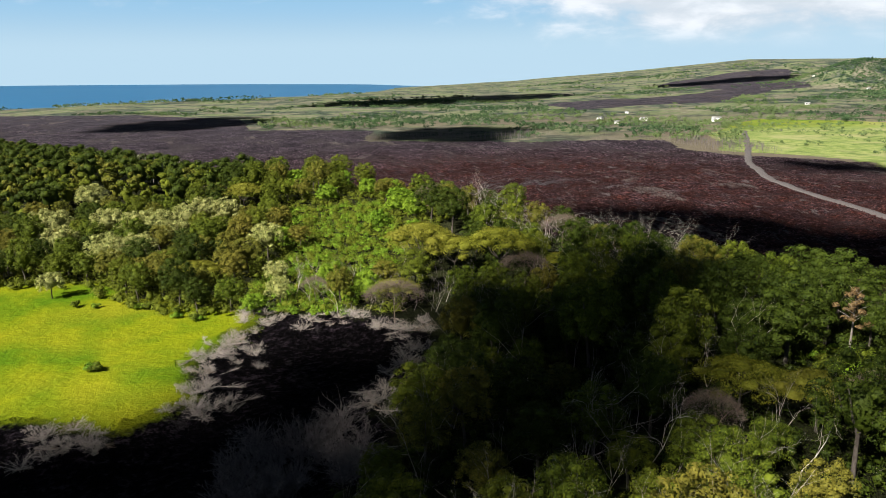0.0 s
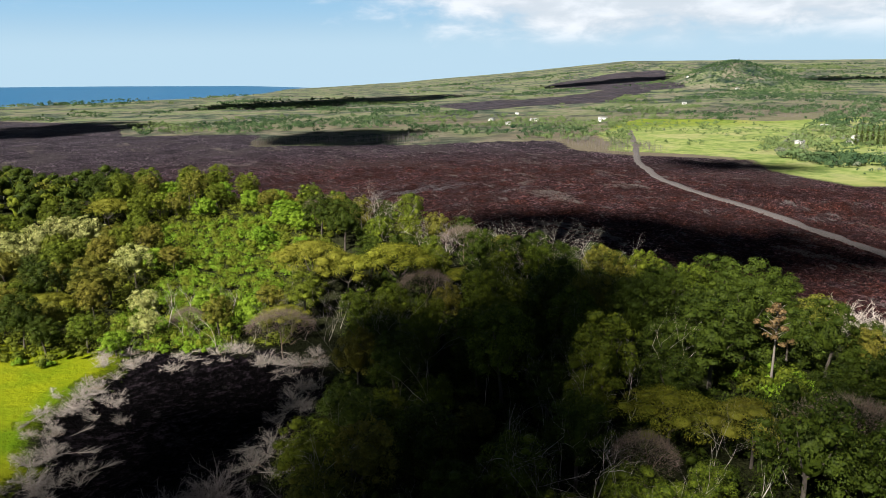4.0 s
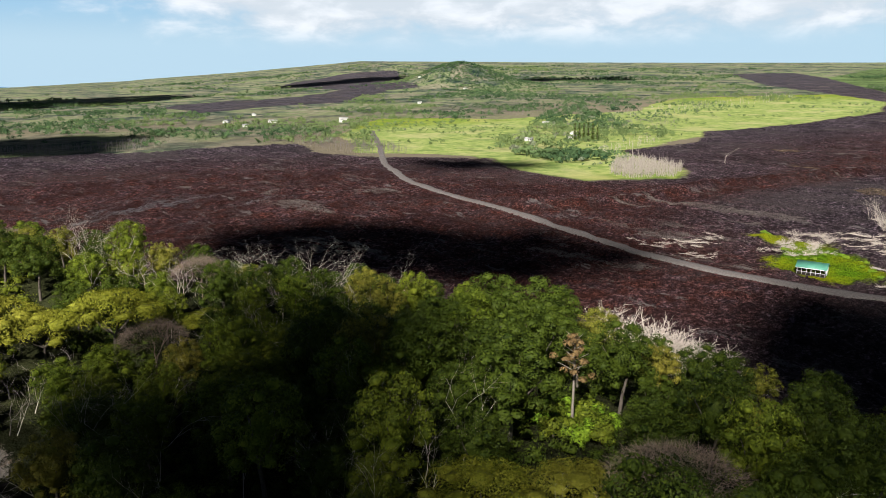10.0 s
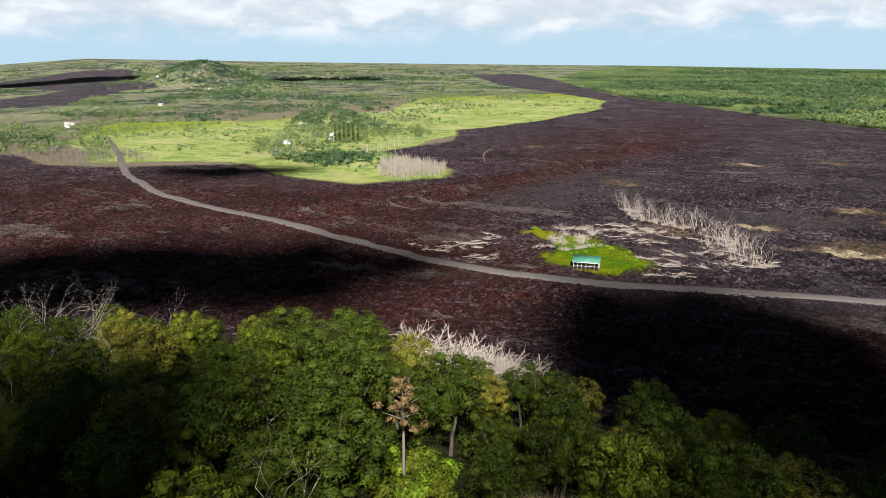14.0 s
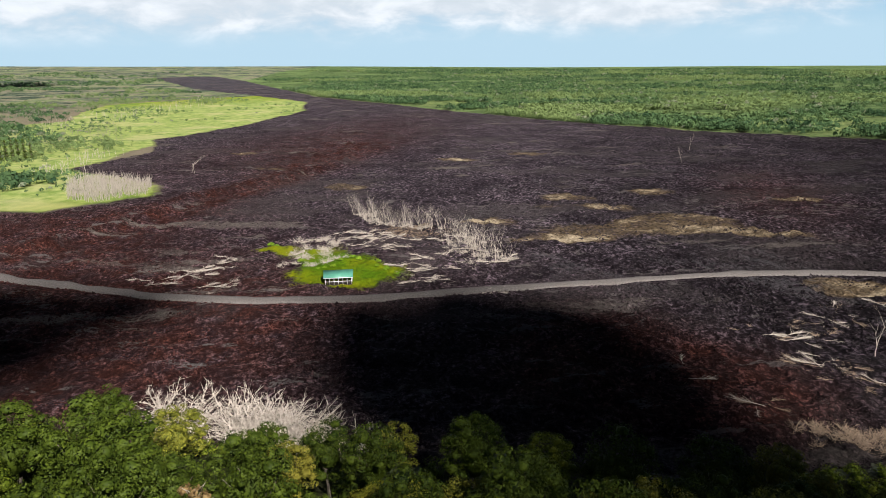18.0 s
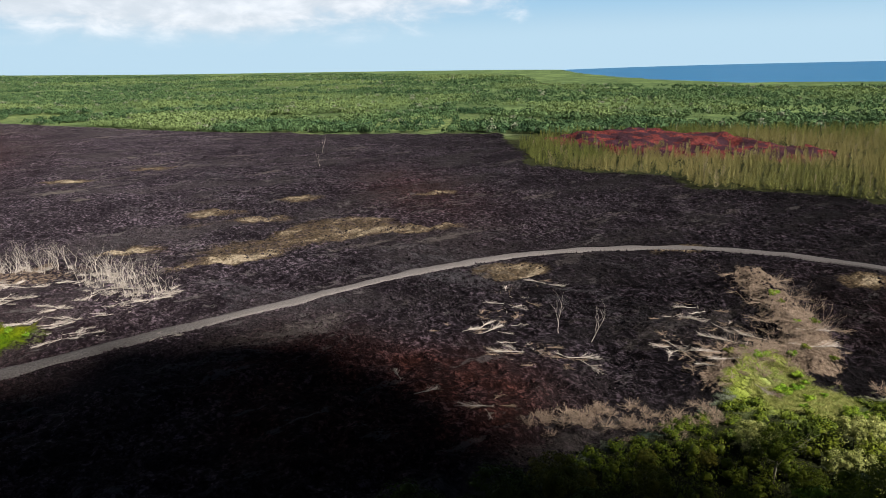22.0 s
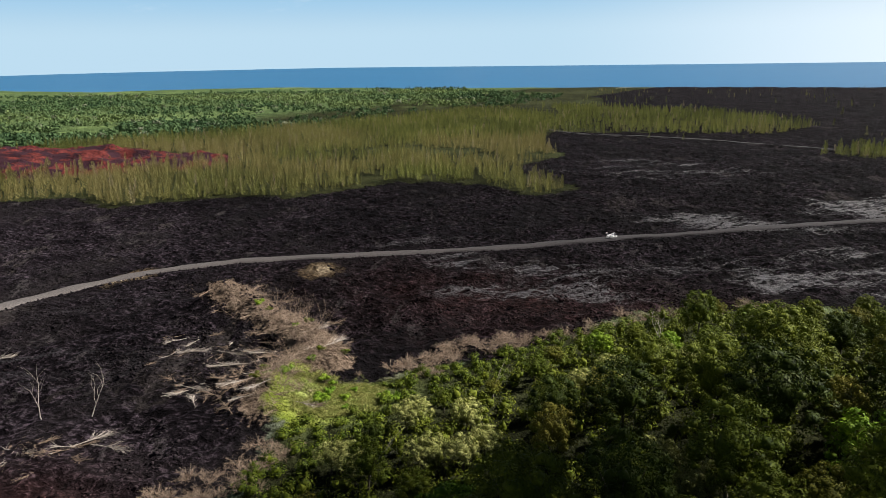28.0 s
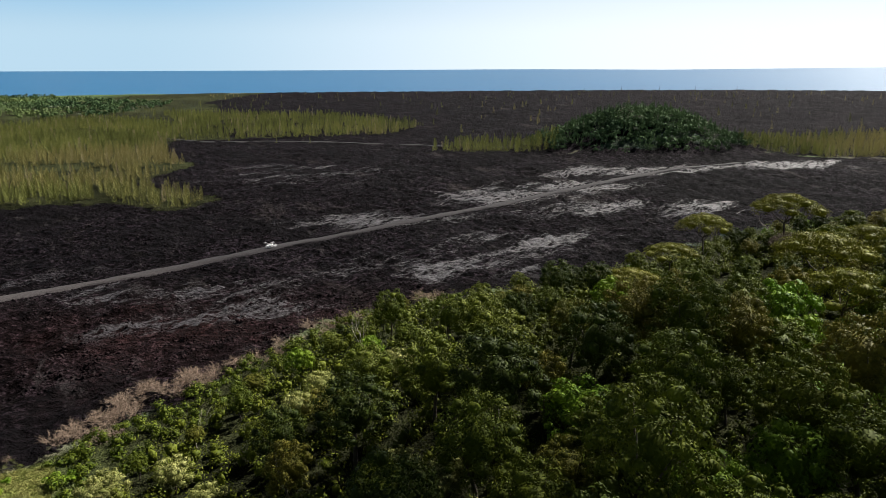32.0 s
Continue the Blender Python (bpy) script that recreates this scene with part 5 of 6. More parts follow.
thicket_rows = [("greybush", -36 + rng.uniform(0, 26), 104 + rng.uniform(0, 22), rng.uniform(4.0, 7.5), k, k, 1.1) for k in range(52)]
brush("grey_thicket", "grey leafless thicket below the lava pit", "scrub", thicket_rows)

STAND = [(325, 210), (322, 206), (319, 203), (317, 200), (315, 198), (313, 194), (312, 190), (310, 186), (308, 183), (308, 179), (306, 174), (309, 172), (306, 166), (304, 178), (283, 154),
         (279, 151), (271, 143), (268, 139), (265, 135), (262, 132), (283, 143), (291, 149), (275, 147), (287, 150), (272, 138)]
for k, (x, y) in enumerate(STAND):
    for j in range(2):
        bare("bush", x + rng.normal(0, 2.5), y + rng.normal(0, 2.5), rng.uniform(1.8, 3.2), k + j, k + j, "pale leafless brush among standing dead trees", "dead bush", "brush among the dead trees", 1.3)
    for j in range(5):
        bare("white", x + rng.normal(0, 2.0), y + rng.normal(0, 2.0), rng.uniform(5, 12), k + j, k + j, "standing bleached dead tree in the lava", group="standing dead trees")
for k, (x, y) in enumerate([(267, 211), (271, 204), (257, 194), (249, 198), (243, 192), (262, 200), (255, 203), (266, 196), (252, 188)]):
    for j in range(2):
        bare("bush", x + rng.normal(0, 2), y + rng.normal(0, 2), rng.uniform(2.2, 4.2), k + j, k + j, "pale tangled dead bush beside the house", "dead bush", "dead bushes by the house", 1.5)
for k in range(26):
    t = rng.uniform(0, 1)
    x, y = [(262, 219), (245, 197), (238, 185), (246, 170), (240, 162), (252, 180)][k % 6]
    plant("scrub", x + rng.normal(0, 3), y + rng.normal(0, 3), rng.uniform(0.35, 0.6), k, k, label="low bright green shrub in the yard")
for x, y, h in [(198, 31, 11), (191, 26, 11), (428, 368, 13), (426, 365, 9), (404, 429, 14), (406, 426, 13), (612, 51, 13), (540, 60, 12)]:
    bare("white", x, y, h, x, int(x), "lone standing dead tree on the lava", group="lone dead trees")
EDGE = [(160, 51), (160, 42), (158, 33), (155, 25), (154, 19), (152, 30), (156, 37), (158, 46),
        (149, -22), (147, -29), (151, -18), (142, -33), (145, -20), (145, -27), (140, -33), (136, -38), (133, -41), (126, -45), (114, -64), (102, -69), (94, -75), (87, -80), (108, -66), (120, -54)]
edge_rows = [("brownbush" if (k + j) % 5 < 2 else "greybush", x - 3 + rng.normal(0, 2.0), y + rng.normal(0, 2.2), rng.uniform(1.2, 2.5), k + j, k + j, 1.7) for k, (x, y) in enumerate(EDGE) for j in range(8)]
brush("dry_scrub", "leafless grey-brown scrub along the edge of the wood", "scrub", edge_rows)
for k in range(16):
    bare("bush", 129 + rng.normal(0, 2.5), 151 + rng.normal(0, 7), rng.uniform(7, 10.5), k, k, "bleached leafless bush at the edge of the wood", "dead bush", "bleached bushes", 1.2)
heap_line = np.array(HEAP, float)
for k in range(190):
    q = rng.uniform(0, len(HEAP) - 1)
    i = int(q)
    x, y = heap_line[i] * (1 - q + i) + heap_line[i + 1] * (q - i) + rng.normal(0, 3.4, 2)
    up = k % 4 == 0
    bare("browntall" if up else "brownbush", x, y, rng.uniform(4, 7.5) if up else rng.uniform(0.9, 2.2), k, k,
         "thin brown leafless stems on the heap of dead wood" if up else "brown leafless scrub on the heap of dead wood", "dead bush", "scrub on the heap", 1.0 if up else 1.7)
for k in range(10):
    i = 1 + k % (len(HEAP) - 2)
    x, y = heap_line[i] + rng.normal(0, 2.4, 2)
    plant("shrub" if k % 3 else "scrub", x, y, rng.uniform(0.4, 0.75), k, k, label="low green shrub among the heap of dead wood")
for k in range(70):
    q = rng.uniform(0, len(HEAP) - 1)
    i = int(q)
    x, y = heap_line[i] * (1 - q + i) + heap_line[i + 1] * (q - i) + rng.normal(0, 4.5, 2)
    log_rows.append(("log", x, y, 4.5 * rng.uniform(0.5, 1.1), rng.uniform(0, 6.28), k, 1.0))
brush("dry_logs", "tangles of thin dry fallen trees on the black lava", "fallen wood", log_rows)


def tall_grass(label, poly, count):
    """A stand of tall grass in tufts, its blades leaning apart."""
    r = np.random.default_rng(515)
    p = np.array(poly)
    at = r.uniform(p.min(0), p.max(0), (count, 2))
    at = at[sdist(at[:, 0], at[:, 1], poly) > 0.3]
    at = np.repeat(at, 26, axis=0)
    n = len(at)
    foot = at + r.normal(0, 0.22, (n, 2))
    lean = (foot - at) * 1.2 + r.normal(0, 0.12, (n, 2))
    z = height(foot[:, 0], foot[:, 1], False)
    rise = r.uniform(0.12, 0.5, n)
    a = r.uniform(0, math.pi, n)
    w = np.stack([np.cos(a), np.sin(a)], 1) * 0.06
    v = np.stack([np.column_stack([foot - w, z - 0.05]), np.column_stack([foot + w, z - 0.05]), np.column_stack([foot + lean, z + rise])], 1).reshape(-1, 3)
    return tagged(new("tall_grass", mesh_of("tall_grass", v, np.arange(n * 3).reshape(-1, 3), M_LEAF["grass"])), label=label, category="grass", kind="stuff")


tall_grass("tall yellow-green grass in the glade by the wood", GLADE, 2600)
for k in range(12):
    x, y = [(163, -1), (156, -6), (150, -4), (150, 6), (145, -2), (158, -3)][k % 6]
    plant("scrub", x + rng.normal(0, 2.5), y + rng.normal(0, 2.5), rng.uniform(0.4, 0.9), k, k, label="low bright green shrub at the edge of the wood")
for k in range(14):
    x, y = [(-125, 150), (-78, 158), (-98, 205), (-70, 196), (-62, 190), (-118, 146), (-82, 203)][k % 7]
    plant("shrub" if k % 2 else "scrub", x + rng.normal(0, 2), y + rng.normal(0, 2), rng.uniform(0.6, 1.1), k, k, label="green shrub in the meadow")
for k in range(9):
    fallen(228 + rng.normal(0, 1.6), 124 + rng.normal(0, 1.6), rng.uniform(0.35, 0.5), k * 1.3, k % 5, "bleached wood heaped beside the road", "wood heap by the road")

# ---- rubble on the lava ----
def make_rubble():
    r = np.random.default_rng(808)
    n = 260000
    x, y = r.uniform(85, 430, n), r.uniform(-330, 430, n)
    near = np.hypot(x - 70, y - 80)
    keep = (sdist(x, y, LAVA) > 0.5) & (line_dist(x, y, ROAD) > 3.0) & (sdist(x, y, YARD) < -0.5) & (r.uniform(0, 1, n) < np.clip(170 / near, 0, 1) ** 1.5)
    keep &= (fbm(x, y, 14, 3, 71) > -0.1) & (spots(x, y, SILVERY) < r.uniform(0.2, 0.8, n))
    x, y = x[keep][:52000], y[keep][:52000]
    # a rough verge of small stones along the road
    line = np.array(ROAD[5:], float)
    along = np.r_[0, np.cumsum(np.hypot(*np.diff(line, axis=0).T))]
    q = r.uniform(0, along[-1], 7000)
    rx, ry = np.interp(q, along, line[:, 0]), np.interp(q, along, line[:, 1])
    off = r.choice([-1, 1], 7000) * (3.0 + np.abs(r.normal(0, 1.1, 7000)))
    way = np.arctan2(np.interp(q + 2, along, line[:, 1]) - ry, np.interp(q + 2, along, line[:, 0]) - rx)
    x, y = np.r_[x, rx - np.sin(way) * off], np.r_[y, ry + np.cos(way) * off]
    z = height(x, y)
    n = len(x)
    v = np.array([(1, 0, 0), (-1, 0, 0), (0, 1, 0), (0, -1, 0), (0, 0, 1), (0, 0, -1)], float)
    f = np.array([(0, 2, 4), (2, 1, 4), (1, 3, 4), (3, 0, 4), (2, 0, 5), (1, 2, 5), (3, 1, 5), (0, 3, 5)])
    s = np.clip(r.lognormal(-1.4, 0.45, n), 0.10, 0.6)
    sh = (v[None] + r.uniform(-0.42, 0.42, (n, 6, 3))) * (s[:, None] * r.uniform(0.6, 1.4, (n, 3)) * (1, 1, 0.75))[:, None]
    a = r.uniform(0, 6.283, n)
    c, d = np.cos(a)[:, None], np.sin(a)[:, None]
    sh = np.stack([sh[..., 0] * c - sh[..., 1] * d, sh[..., 0] * d + sh[..., 1] * c, sh[..., 2]], -1)
    verts = (sh + np.stack([x, y, z + s * 0.12], 1)[:, None]).reshape(-1, 3)
    faces = (f[None] + (np.arange(n) * 6)[:, None, None]).reshape(-1, 3)
    me = mesh_of("lava_rubble", verts, faces, M_ROCK)
    tone = np.zeros((n, 6, 4), np.float32)
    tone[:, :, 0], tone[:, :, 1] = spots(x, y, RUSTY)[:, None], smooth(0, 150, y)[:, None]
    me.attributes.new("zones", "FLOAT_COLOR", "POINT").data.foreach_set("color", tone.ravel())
    tagged(new("lava_rubble", me), label="loose black lava blocks and clinker", category="rubble", kind="stuff")


make_rubble()


# ---- the house with the green roof ----
def make_house():
    at = Matrix.LocRotScale((226.6, 175.8, ground_at(226.6, 175.8)), Euler((0, 0, math.atan2(-8.5, 3.5))), None)
    h = thing("house", "small open house with green metal roof and white railings", "house", at=at)
    L, D = 8.6, 5.4

    def put(name, pieces, mat, label="", parent=None):
        me = mesh_of(name, *joined(pieces), mat)
        return part(name, me, parent or h, label)

    put("floor", [box(-L / 2, -D / 2, -0.5, L / 2, D / 2, 0.35)], M_DARKWOOD)
    put("wall", [box(-L / 2 + 0.1, D / 2 - 0.14, 0.35, L / 2 - 0.1, D / 2, 2.6)], M_DARKWOOD, "dark board wall")
    # left end wall: its unlit look is put into the dark board colour
    put("wall", [box(-L / 2, -D / 2, 0.35, -L / 2 + 0.12, D / 2 - 0.15, 2.6)], M_DARKWOOD, "dark board wall")
    put("wall", [box(L / 2 - 0.12, -D / 2 + 1.6, 0.35, L / 2, D / 2 - 0.15, 2.6)], M_WHITE, "white board wall")
    for side in (-1,):
        for k in range(7):
            x = -L / 2 + 0.2 + k * (L - 0.4) / 6
            put("post", [box(x - 0.07, -D / 2, 0.36, x + 0.07, -D / 2 + 0.14, 2.55)], M_WHITE)
    put("rail", [box(-L / 2 + 0.3, -D / 2 + 0.02, 1.25, L / 2 - 0.3, -D / 2 + 0.11, 1.36)], M_WHITE, "white hand rail")
    put("fascia", [box(-L / 2 - 0.3, -D / 2 - 0.42, 2.48, L / 2 + 0.3, -D / 2 - 0.36, 2.66)], M_WHITE, "white fascia board")
    for k in range(12):
        x = -L / 2 + 0.55 + k * (L - 1.1) / 11
        put("panel", [box(x - 0.28, -D / 2 + 0.04, 0.45, x + 0.28, -D / 2 + 0.09, 1.2)], M_DARKWOOD)
    ridge = 4.3
    for s in (-1, 1):
        v = np.array([(x, y, z) for x in (-L / 2 - 0.35, L / 2 + 0.35) for y, z in ((s * (D / 2 + 0.4), 2.62), (0, ridge), (0, ridge + 0.09), (s * (D / 2 + 0.4), 2.71))])
        f = np.array([(0, 1, 2, 3), (4, 7, 6, 5), (0, 4, 5, 1), (1, 5, 6, 2), (2, 6, 7, 3), (3, 7, 4, 0)])
        roof = part("roof", mesh_of("roof", v, f, M_TEAL), h, "green metal roofing sheet")
        for k in range(17):
            x = -L / 2 - 0.3 + k * (L + 0.6) / 16
            v = np.array([(x + e, y, z) for e in (-0.03, 0.03) for y, z in ((s * (D / 2 + 0.4), 2.71), (0, ridge + 0.09), (0, ridge + 0.14), (s * (D / 2 + 0.4), 2.76))])
            part("rib", mesh_of("rib", v, f, M_TEAL), roof)


make_house()


def far_house(x, y, w, d, tall, turn, roof, label):
    z = ground_at(x, y)
    h = thing("house", label, "house", group="far houses", at=Matrix.LocRotScale((x, y, z), Euler((0, 0, turn)), None))
    part("wall", mesh_of("wall", *box(-w / 2, -d / 2, -1, w / 2, d / 2, tall), M_WHITE), h)
    v = np.array([(sx * (w / 2 + 0.5), sy * (d / 2 + 0.6), tall) for sx in (-1, 1) for sy in (-1, 1)] + [(-w / 2 - 0.5, 0, tall + d * 0.28), (w / 2 + 0.5, 0, tall + d * 0.28)])
    part("roof", mesh_of("roof", v, [(0, 2, 5, 5), (0, 5, 4, 4), (1, 4, 5, 5), (1, 5, 3, 3), (0, 4, 1, 1), (2, 3, 5, 5), (0, 1, 3, 2)], roof), h)
    for k in range(3):
        xk = -w / 2 + (k + 0.7) * w / 3.4
        part("window", mesh_of("window", *box(xk - 0.6, -d / 2 - 0.05, 0.9, xk + 0.6, -d / 2 - 0.02, 2.1), M_DARKWOOD), h)


for k, (x, y) in enumerate([(423, 581), (497, 603), (375, 911), (322, 1118), (562, 727), (391, 942), (255, 928), (957, 1524), (251, 1002), (944, 1726), (470, 575), (300, 960), (640, 1180)]):
    far_house(x, y, 7 + k % 3 * 2, 5, 2.6, 0.5 * k, M_GREYROOF, "small white house among trees on the green land")

# the puff of steam beside the road
r3 = np.random.default_rng(31)
puff = mesh_of("steam", *joined([blob(r3, (r3.normal(0, 1.1), r3.normal(0, 0.7), 0.7 + abs(r3.normal(0, 0.6))), np.array((1, 1, 0.8)) * r3.uniform(0.3, 0.6), 3, 0.14) for _ in range(24)]), M_STEAM, True)
puff_ob = new("steam_puff", puff)
puff_ob.matrix_basis = pose(137, -151.5, ground_at(137, -151.5) + 0.2)
tagged(puff_ob, label="white puff of steam rising beside the road", category="steam", kind="stuff")

# ---- far woods ----
def woods(name, label, places, maker, mat, category="woods"):
    pieces = [maker(np.random.default_rng(k), x, y, z) for k, (x, y, z) in enumerate(places)]
    me = mesh_of(name, *joined(pieces), mat)
    p = np.asarray(places)
    many = [len(v) for v, _ in pieces]
    tone = np.ones((sum(many), 4), np.float32)
    clump = 0.5 + 0.5 * fbm(p[:, 0], p[:, 1], 45, 3, 91)
    own = np.random.default_rng(len(p)).uniform(0, 1, len(p))
    tone[:, 0] = np.repeat(np.where(own > 0.96, 1.0, np.clip(0.92 * (0.55 * own + 0.9 * (clump - 0.25)), 0, 0.92)), many)
    tone[:, 1] = np.repeat(0.5 + 0.75 * fbm(p[:, 0], p[:, 1], 210, 3, 93), many)
    me.attributes.new("tone", "FLOAT_COLOR", "POINT").data.foreach_set("color", tone.ravel())
    return tagged(new(name, me), label=label, category=category, kind="stuff")


def fill(seed, poly, n, away=None):
    rng = np.random.default_rng(seed)
    p = np.array(poly)
    pts = rng.uniform(p.min(0), p.max(0), (n, 2))
    keep = (sdist(pts[:, 0], pts[:, 1], poly) > 0) & (np.maximum(sdist(pts[:, 0], pts[:, 1], LAVA), sdist(pts[:, 0], pts[:, 1], LAVA_NORTH)) < -3)
    pts = pts[keep]
    return np.stack([pts[:, 0], pts[:, 1], height(pts[:, 0], pts[:, 1], False)], 1)


def round_tree(rng, x, y, z, low=1.8, high=4.2, m=26):
    """A small far tree: two or three ragged clumps of leaf sprays."""
    s = rng.uniform(low, high)
    d = rng.normal(0, 1, (m, 3))
    d[:, 2] = np.abs(d[:, 2]) - 0.25
    d /= np.linalg.norm(d, axis=1, keepdims=True)
    lobe = rng.normal(0, 0.45, (3, 3)) * (1, 1, 0.5)
    pick = rng.integers(0, 3, m)
    at = lobe[pick] * s + d * s * rng.uniform(0.45, 0.75, (m, 1)) * (1, 1, 0.85) + (x, y, z + s * 0.75)
    return leaves(rng, at, d, s * 1.75 / math.sqrt(m))


def big_round_tree(rng, x, y, z):
    return round_tree(rng, x, y, z, 3.0, 6.0, 26)


def stem(rng, x, y, z):
    """A bare upright stem."""
    h = rng.uniform(3.5, 8)
    v, f = tube([(x, y, z - 0.5), (x + rng.normal(0, 0.4), y + rng.normal(0, 0.4), z + h)], [0.13, 0.05], 3)
    w, g = tube([(x, y, z + h * 0.5), (x + rng.normal(0, 1.4), y + rng.normal(0, 1.4), z + h * 0.85)], [0.10, 0.04], 3)
    return joined([(v, f), (w, g)])


def ironwood(rng, x, y, z):
    """A young ironwood: a pointed feathery plume, its fine sprays rising in whorls round the stem."""
    h = rng.uniform(3.0, 6.5) if rng.uniform() < 0.45 else rng.uniform(6.0, 11.5)
    n = 34
    t = (np.arange(n) + rng.uniform(0, 1, n)) / n * 0.94
    a = np.arange(n) * 2.4 + rng.uniform(-0.5, 0.5, n)
    r = ((1 - t) ** 0.8 * 0.20 + 0.02) * h * rng.uniform(0.7, 1.2, n)
    lean = rng.normal(0, 0.05 * h, 2)
    zc = z + t * h * 0.88
    base = np.stack([x + lean[0] * t + np.cos(a) * r * 0.3, y + lean[1] * t + np.sin(a) * r * 0.3, zc - 0.02 * h], 1)
    tip = np.stack([x + lean[0] * t + np.cos(a) * r, y + lean[1] * t + np.sin(a) * r, zc + h * rng.uniform(0.07, 0.15, n)], 1)
    side = np.stack([-np.sin(a), np.cos(a), 0 * a], 1) * (0.08 + 0.042 * h * (1 - t * 0.7))[:, None]
    v = np.stack([base - side * 0.8, base * 0.5 + tip * 0.5 + side, tip], 1).reshape(-1, 3)
    return v, np.arange(n * 3).reshape(-1, 3)


belt = fill(1, EAST_BELT, 82000)
belt = belt[fbm(belt[:, 0], belt[:, 1], 150, 3, 57) + 0.8 * fbm(belt[:, 0], belt[:, 1], 42, 3, 67) > -0.30]
belt = belt[(sdist(belt[:, 0], belt[:, 1], EAST_FIELD) < 0) | (np.arange(len(belt)) % 5 == 0)]
woods("woods_east", "green tropical woods beyond the lava", belt, lambda r, x, y, z: round_tree(r, x, y, z, 2.0, 6.0, 34), M_LEAF["far"])
EAST_FAR = [(2300, 1400), (1900, 900), (1350, 350), (1150, 0), (950, -300), (700, -480), (560, -520), (480, -800), (470, -1150), (900, -1500), (1800, -900), (2600, 0), (3000, 1000)]
east_far = fill(12, EAST_FAR, 28000)
east_far = east_far[fbm(east_far[:, 0], east_far[:, 1], 320, 3, 57) + 0.9 * fbm(east_far[:, 0], east_far[:, 1], 90, 3, 67) > -0.45]
woods("woods_far_east", "distant green woods on the plain", east_far, big_round_tree, M_LEAF["far"])
EAST_RIM = [(3000, 1000), (2600, 0), (2000, -700), (3000, -1000), (4100, -300), (4200, 1400), (3300, 1700)]
woods("woods_horizon", "distant woods along the eastern horizon", fill(14, EAST_RIM, 14000), lambda r, x, y, z: round_tree(r, x, y, z, 4.0, 7.5, 12), M_LEAF["far"])
iron_at = fill(2, IRON, 25000)
iron_at = iron_at[fbm(iron_at[:, 0], iron_at[:, 1], 34, 3, 59) > -0.35]
iron_at = iron_at[sdist(iron_at[:, 0], iron_at[:, 1], RED_HILL) < 42 * np.random.default_rng(6).uniform(0, 1, len(iron_at)) ** 3]
woods("ironwood_thicket", "yellow-olive thicket of young ironwood trees", iron_at, ironwood, M_LEAF["iron"])
SOUTH_IRON = [(293, -534), (198, -545), (108, -559), (70, -660), (180, -820), (420, -900), (330, -700)]
WEST_IRON = [(-170, -440), (-150, -408), (-186, -360), (-234, -356), (-360, -350), (-380, -500), (-190, -470)]
TRACK_IRON = [(75, -430), (-16, -402), (-30, -450), (40, -480)]
for k, (poly, n) in enumerate(((SOUTH_IRON, 5200), (WEST_IRON, 2600), (TRACK_IRON, 500))):
    woods("ironwood_thicket", "olive thicket of young ironwood trees beyond the lava", fill(20 + k, poly, n), ironwood, M_LEAF["iron"])
a = np.random.default_rng(5)
cone = a.normal(0, 1, (2000, 2)) * (36, 30) + (-88, -440)
cone = cone[((cone[:, 0] + 88) / 84) ** 2 + ((cone[:, 1] + 440) / 66) ** 2 < 1]
cone = np.column_stack([cone, height(cone[:, 0], cone[:, 1], False)])
woods("cone_woods", "green trees covering a small cinder cone", cone[::2], round_tree, M_LEAF["far"])
woods("cone_ironwoods", "tall ironwood trees on a small cinder cone", cone[1::2], ironwood, M_LEAF["far"])
scat = a.uniform((-700, -1500), (500, -480), (300, 2))
scat = np.column_stack([scat, height(scat[:, 0], scat[:, 1], False)])
woods("scattered_ironwoods", "scattered young ironwoods on the old lava", scat, ironwood, M_LEAF["iron"])
NORTH_WOOD = [(-700, 1400), (-280, 1200), (-200, 930), (-50, 900), (-40, 760), (230, 705), (270, 600), (330, 720), (420, 920), (560, 820), (800, 820), (1100, 1000),
              (1400, 900), (1800, 1500), (1300, 2200), (300, 1900), (-400, 1900)]
north = fill(3, NORTH_WOOD, 40000)
north = north[(fbm(north[:, 0], north[:, 1], 170, 3, 55) + 0.9 * fbm(north[:, 0], north[:, 1], 38, 3, 65) > 0.12)]
woods("woods_north", "mixed green woods on the coastal plain", north, round_tree, M_LEAF["far"])
FAR_NORTH = [(-1100, 1700), (-400, 1900), (300, 1900), (1300, 2200), (1800, 1500), (3000, 2000), (2600, 3200), (800, 3300), (-600, 2600)]
far_n = fill(33, FAR_NORTH, 16000)
far_n = far_n[(fbm(far_n[:, 0], far_n[:, 1], 400, 3, 56) + 0.9 * fbm(far_n[:, 0], far_n[:, 1], 90, 3, 66) > 0.08)]
woods("woods_far_north", "distant woods on the rising land", far_n, big_round_tree, M_LEAF["far"])
hill = np.random.default_rng(9).normal(0, 1, (1500, 2)) * (95, 95) + (1067, 1722)
woods("hill_woods", "dark woods on a distant cone", np.column_stack([hill, height(hill[:, 0], hill[:, 1], False)]), round_tree, M_LEAF["far"])
pasture = fill(34, GRASS_NORTH, 6000)
pasture = pasture[fbm(pasture[:, 0], pasture[:, 1], 70, 3, 58) > 0.10]
woods("pasture_shrubs", "scattered green shrubs on the pasture", pasture, lambda r, x, y, z: round_tree(r, x, y, z, 0.9, 2.6, 20), M_LEAF["far"], "shrubs")
GROVE = [(360, 500), (346, 521), (400, 600), (483, 668), (693, 884), (805, 948), (681, 742), (600, 600), (564, 526), (519, 537), (440, 540), (400, 500)]
woods("grove", "green grove round the houses on the meadow", fill(4, GROVE, 1900), lambda r, x, y, z: round_tree(r, x, y, z, 1.8, 5.2, 44), M_LEAF["far"])
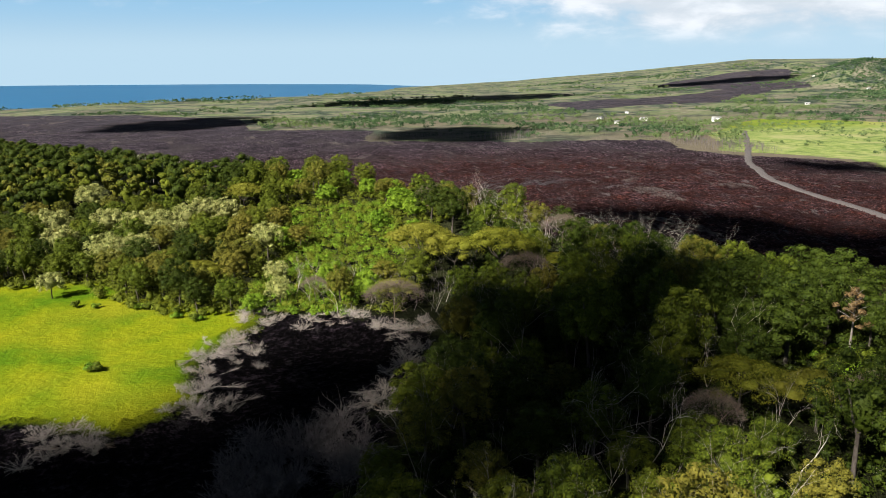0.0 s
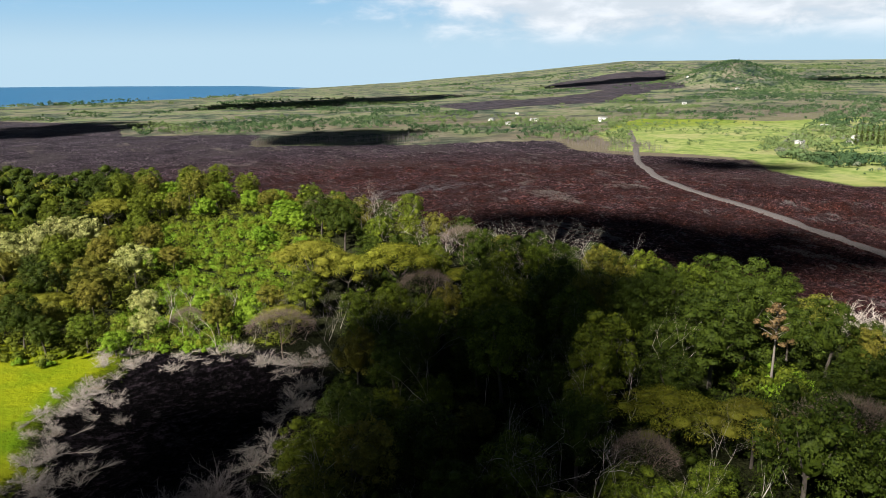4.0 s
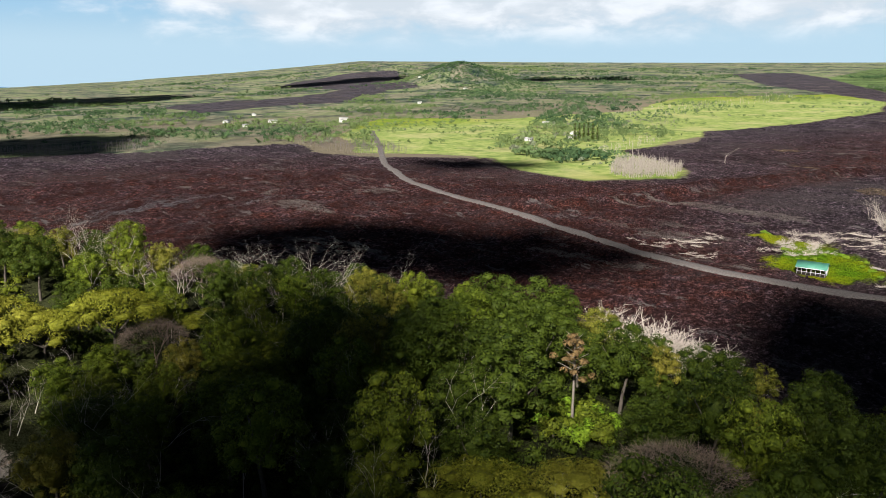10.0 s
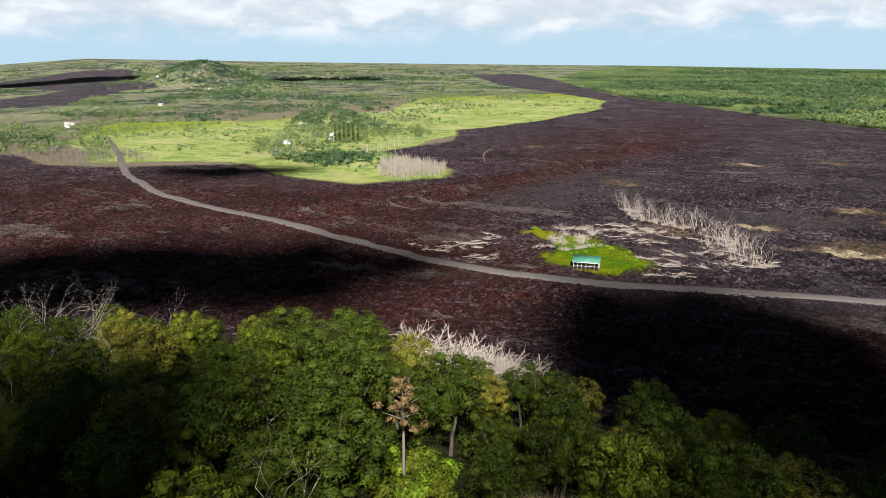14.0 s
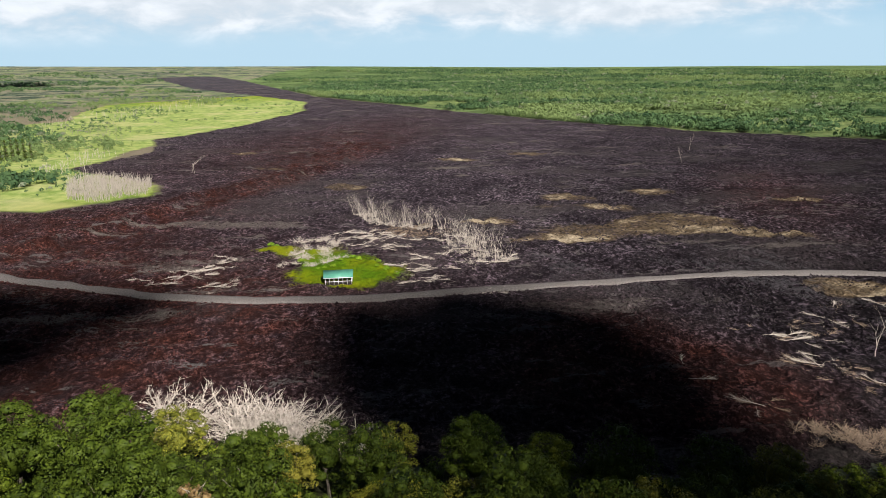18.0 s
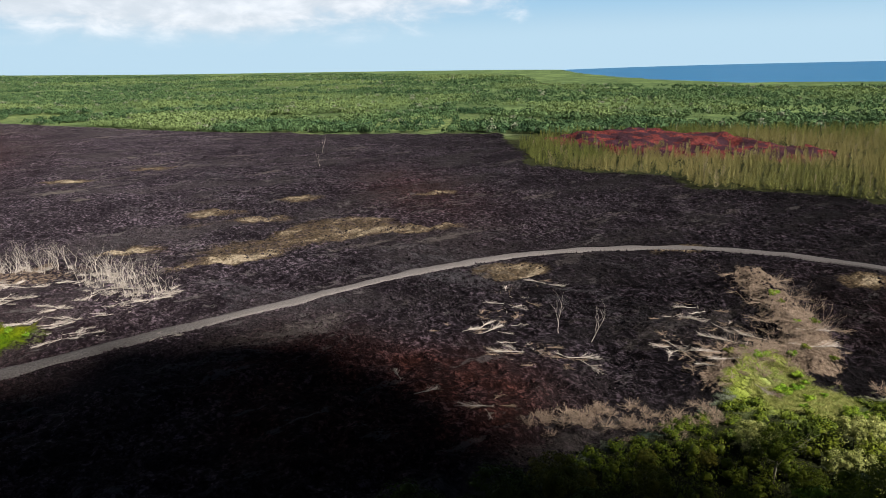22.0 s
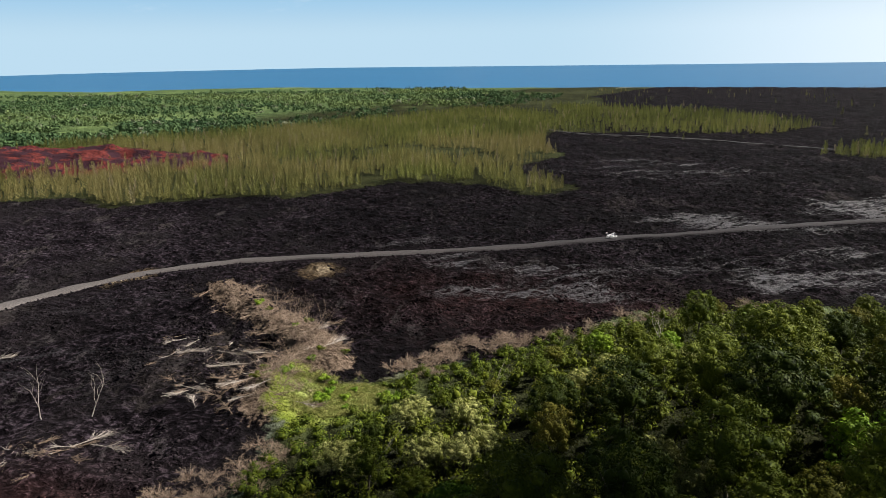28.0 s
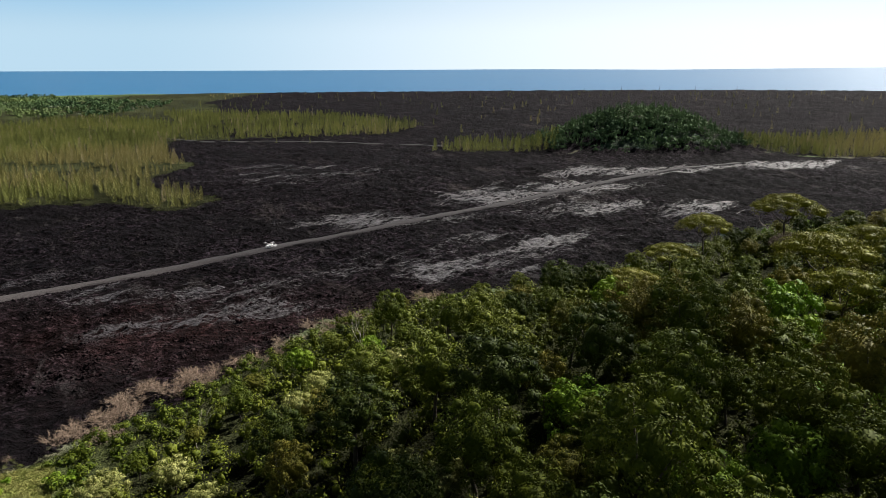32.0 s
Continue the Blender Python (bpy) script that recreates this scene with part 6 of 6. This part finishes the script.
for k, poly in enumerate(([(1233, 985), (1373, 998), (1268, 805), (1159, 849)], [(1255, 1308), (1502, 1264), (1266, 1105)], [(340, 430), (400, 440), (390, 490), (345, 500)])):
    woods("grove", "small green grove on the meadow", fill(40 + k, poly, 160), round_tree, M_LEAF["far"])
for k, (poly, n) in enumerate((([(371, 414), (392, 417), (385, 366), (355, 346), (326, 357), (331, 378)], 1500), ([(-66, 803), (120, 780), (104, 714), (-61, 744)], 700),
                               ([(232, 683), (237, 639), (252, 575), (290, 560), (300, 640)], 500), ([(450, 640), (620, 760), (760, 700), (600, 560)], 420),
                               ([(520, 1000), (900, 1150), (900, 900), (620, 830)], 700), ([(640, 700), (1240, 850), (1330, 960), (760, 830)], 900), ([(400, 420), (436, 478), (520, 482), (500, 520), (400, 470)], 160))):
    woods("dead_tree_stand", "pale stand of leafless stems at the edge of the lava", fill(60 + k, poly, n), stem, M_BLEACHED if k in (0, 5, 6) else M_TWIG, "dead trees")
for k in range(11):
    x, y = 462 + 1.6 * k, 561 - 1.3 * k + (k % 2) * 4
    pine = thing("column_pine", "dark narrow columnar pine", "pine", "row of pines", at=pose(x, y, ground_at(x, y)))
    rr = np.random.default_rng(70 + k)
    part("trunk", mesh_of("trunk", *tube([(0, 0, -0.5), (0, 0, 15)], [0.3, 0.1], 5), M_BARK), pine)
    part("crown", crown_mesh("crown", rr, [(0, 0, 2 + 1.5 * j, 1.5 - 0.11 * j, 1.5 - 0.11 * j, 1.1) for j in range(10)], 160, 0.5, M_LEAF["dark"], 1), pine)

# ---- broken cumulus overhead ----
M_CLOUD = plain_mat("cloud", (0.80, 0.80, 0.80), (0.88, 0.88, 0.88), 0.02, 1.0)


def cloud(seed, x, y, rx, ry, turn=0.0, base=430.0, puffs=38):
    """A small flat-bottomed cumulus whose shade falls on the ground round (x, y)."""
    rng = np.random.default_rng(seed)
    pieces = []
    for k in range(int(puffs * max(rx, ry) / min(rx, ry))):
        a, q = rng.uniform(0, 2 * math.pi), math.sqrt(rng.uniform(0, 1))
        px_, py_ = math.cos(a) * q * rx * 0.85, math.sin(a) * q * ry * 0.85
        s = min(rx, ry) * rng.uniform(0.22, 0.42) * (1.15 - 0.6 * q)
        pieces.append(blob(rng, (px_, py_, s * 0.25), (s, s, s * 0.7), 2, 0.16))
    v, f = joined(pieces)
    v[:, 2] = np.where(v[:, 2] < -2, -2 + v[:, 2] * 0.1, v[:, 2])
    ob = new("cloud", mesh_of("cloud", v, f, M_CLOUD, True))
    ob.matrix_basis = Matrix.LocRotScale((x + SUN.x / SUN.z * base, y + SUN.y / SUN.z * base, base), Euler((0, 0, turn)), None)
    return tagged(ob, label="small white cumulus cloud drifting overhead", category="cloud", group="cumulus clouds", kind="structure")


# unseen clouds, added where their shade should fall; fewer puffs thin it
cloud(1, 43, 147, 56, 70, -0.3, puffs=23)
cloud(14, 90, 122, 32, 28, puffs=8)
cloud(11, 62, 188, 28, 42, -0.1, puffs=22)
cloud(18, 62, 14, 26, 50, 0.2, puffs=9)
cloud(19, 18, 107, 40, 28, puffs=22)
cloud(12, 108, 90, 26, 25, -0.1, puffs=13)
cloud(13, 121, 51, 38, 36, puffs=32)
cloud(2, 128, 276, 102, 54, -0.68)
cloud(3, 178, 112, 51, 65, -0.6)
cloud(5, 140, 98, 28, 50, -0.1)
cloud(4, 288, 466, 64, 26, -0.8)
cloud(6, 60, 1880, 430, 260, 0.6)
cloud(7, 40, 810, 95, 120, -0.3)
cloud(8, -350, 1090, 120, 190, -0.35)
cloud(9, -26, 148, 29, 27)
cloud(10, -44, 97, 62, 39)
cloud(16, 1000, 2250, 420, 130, 0.4)
cloud(17, 1560, 1900, 330, 110, -0.5)
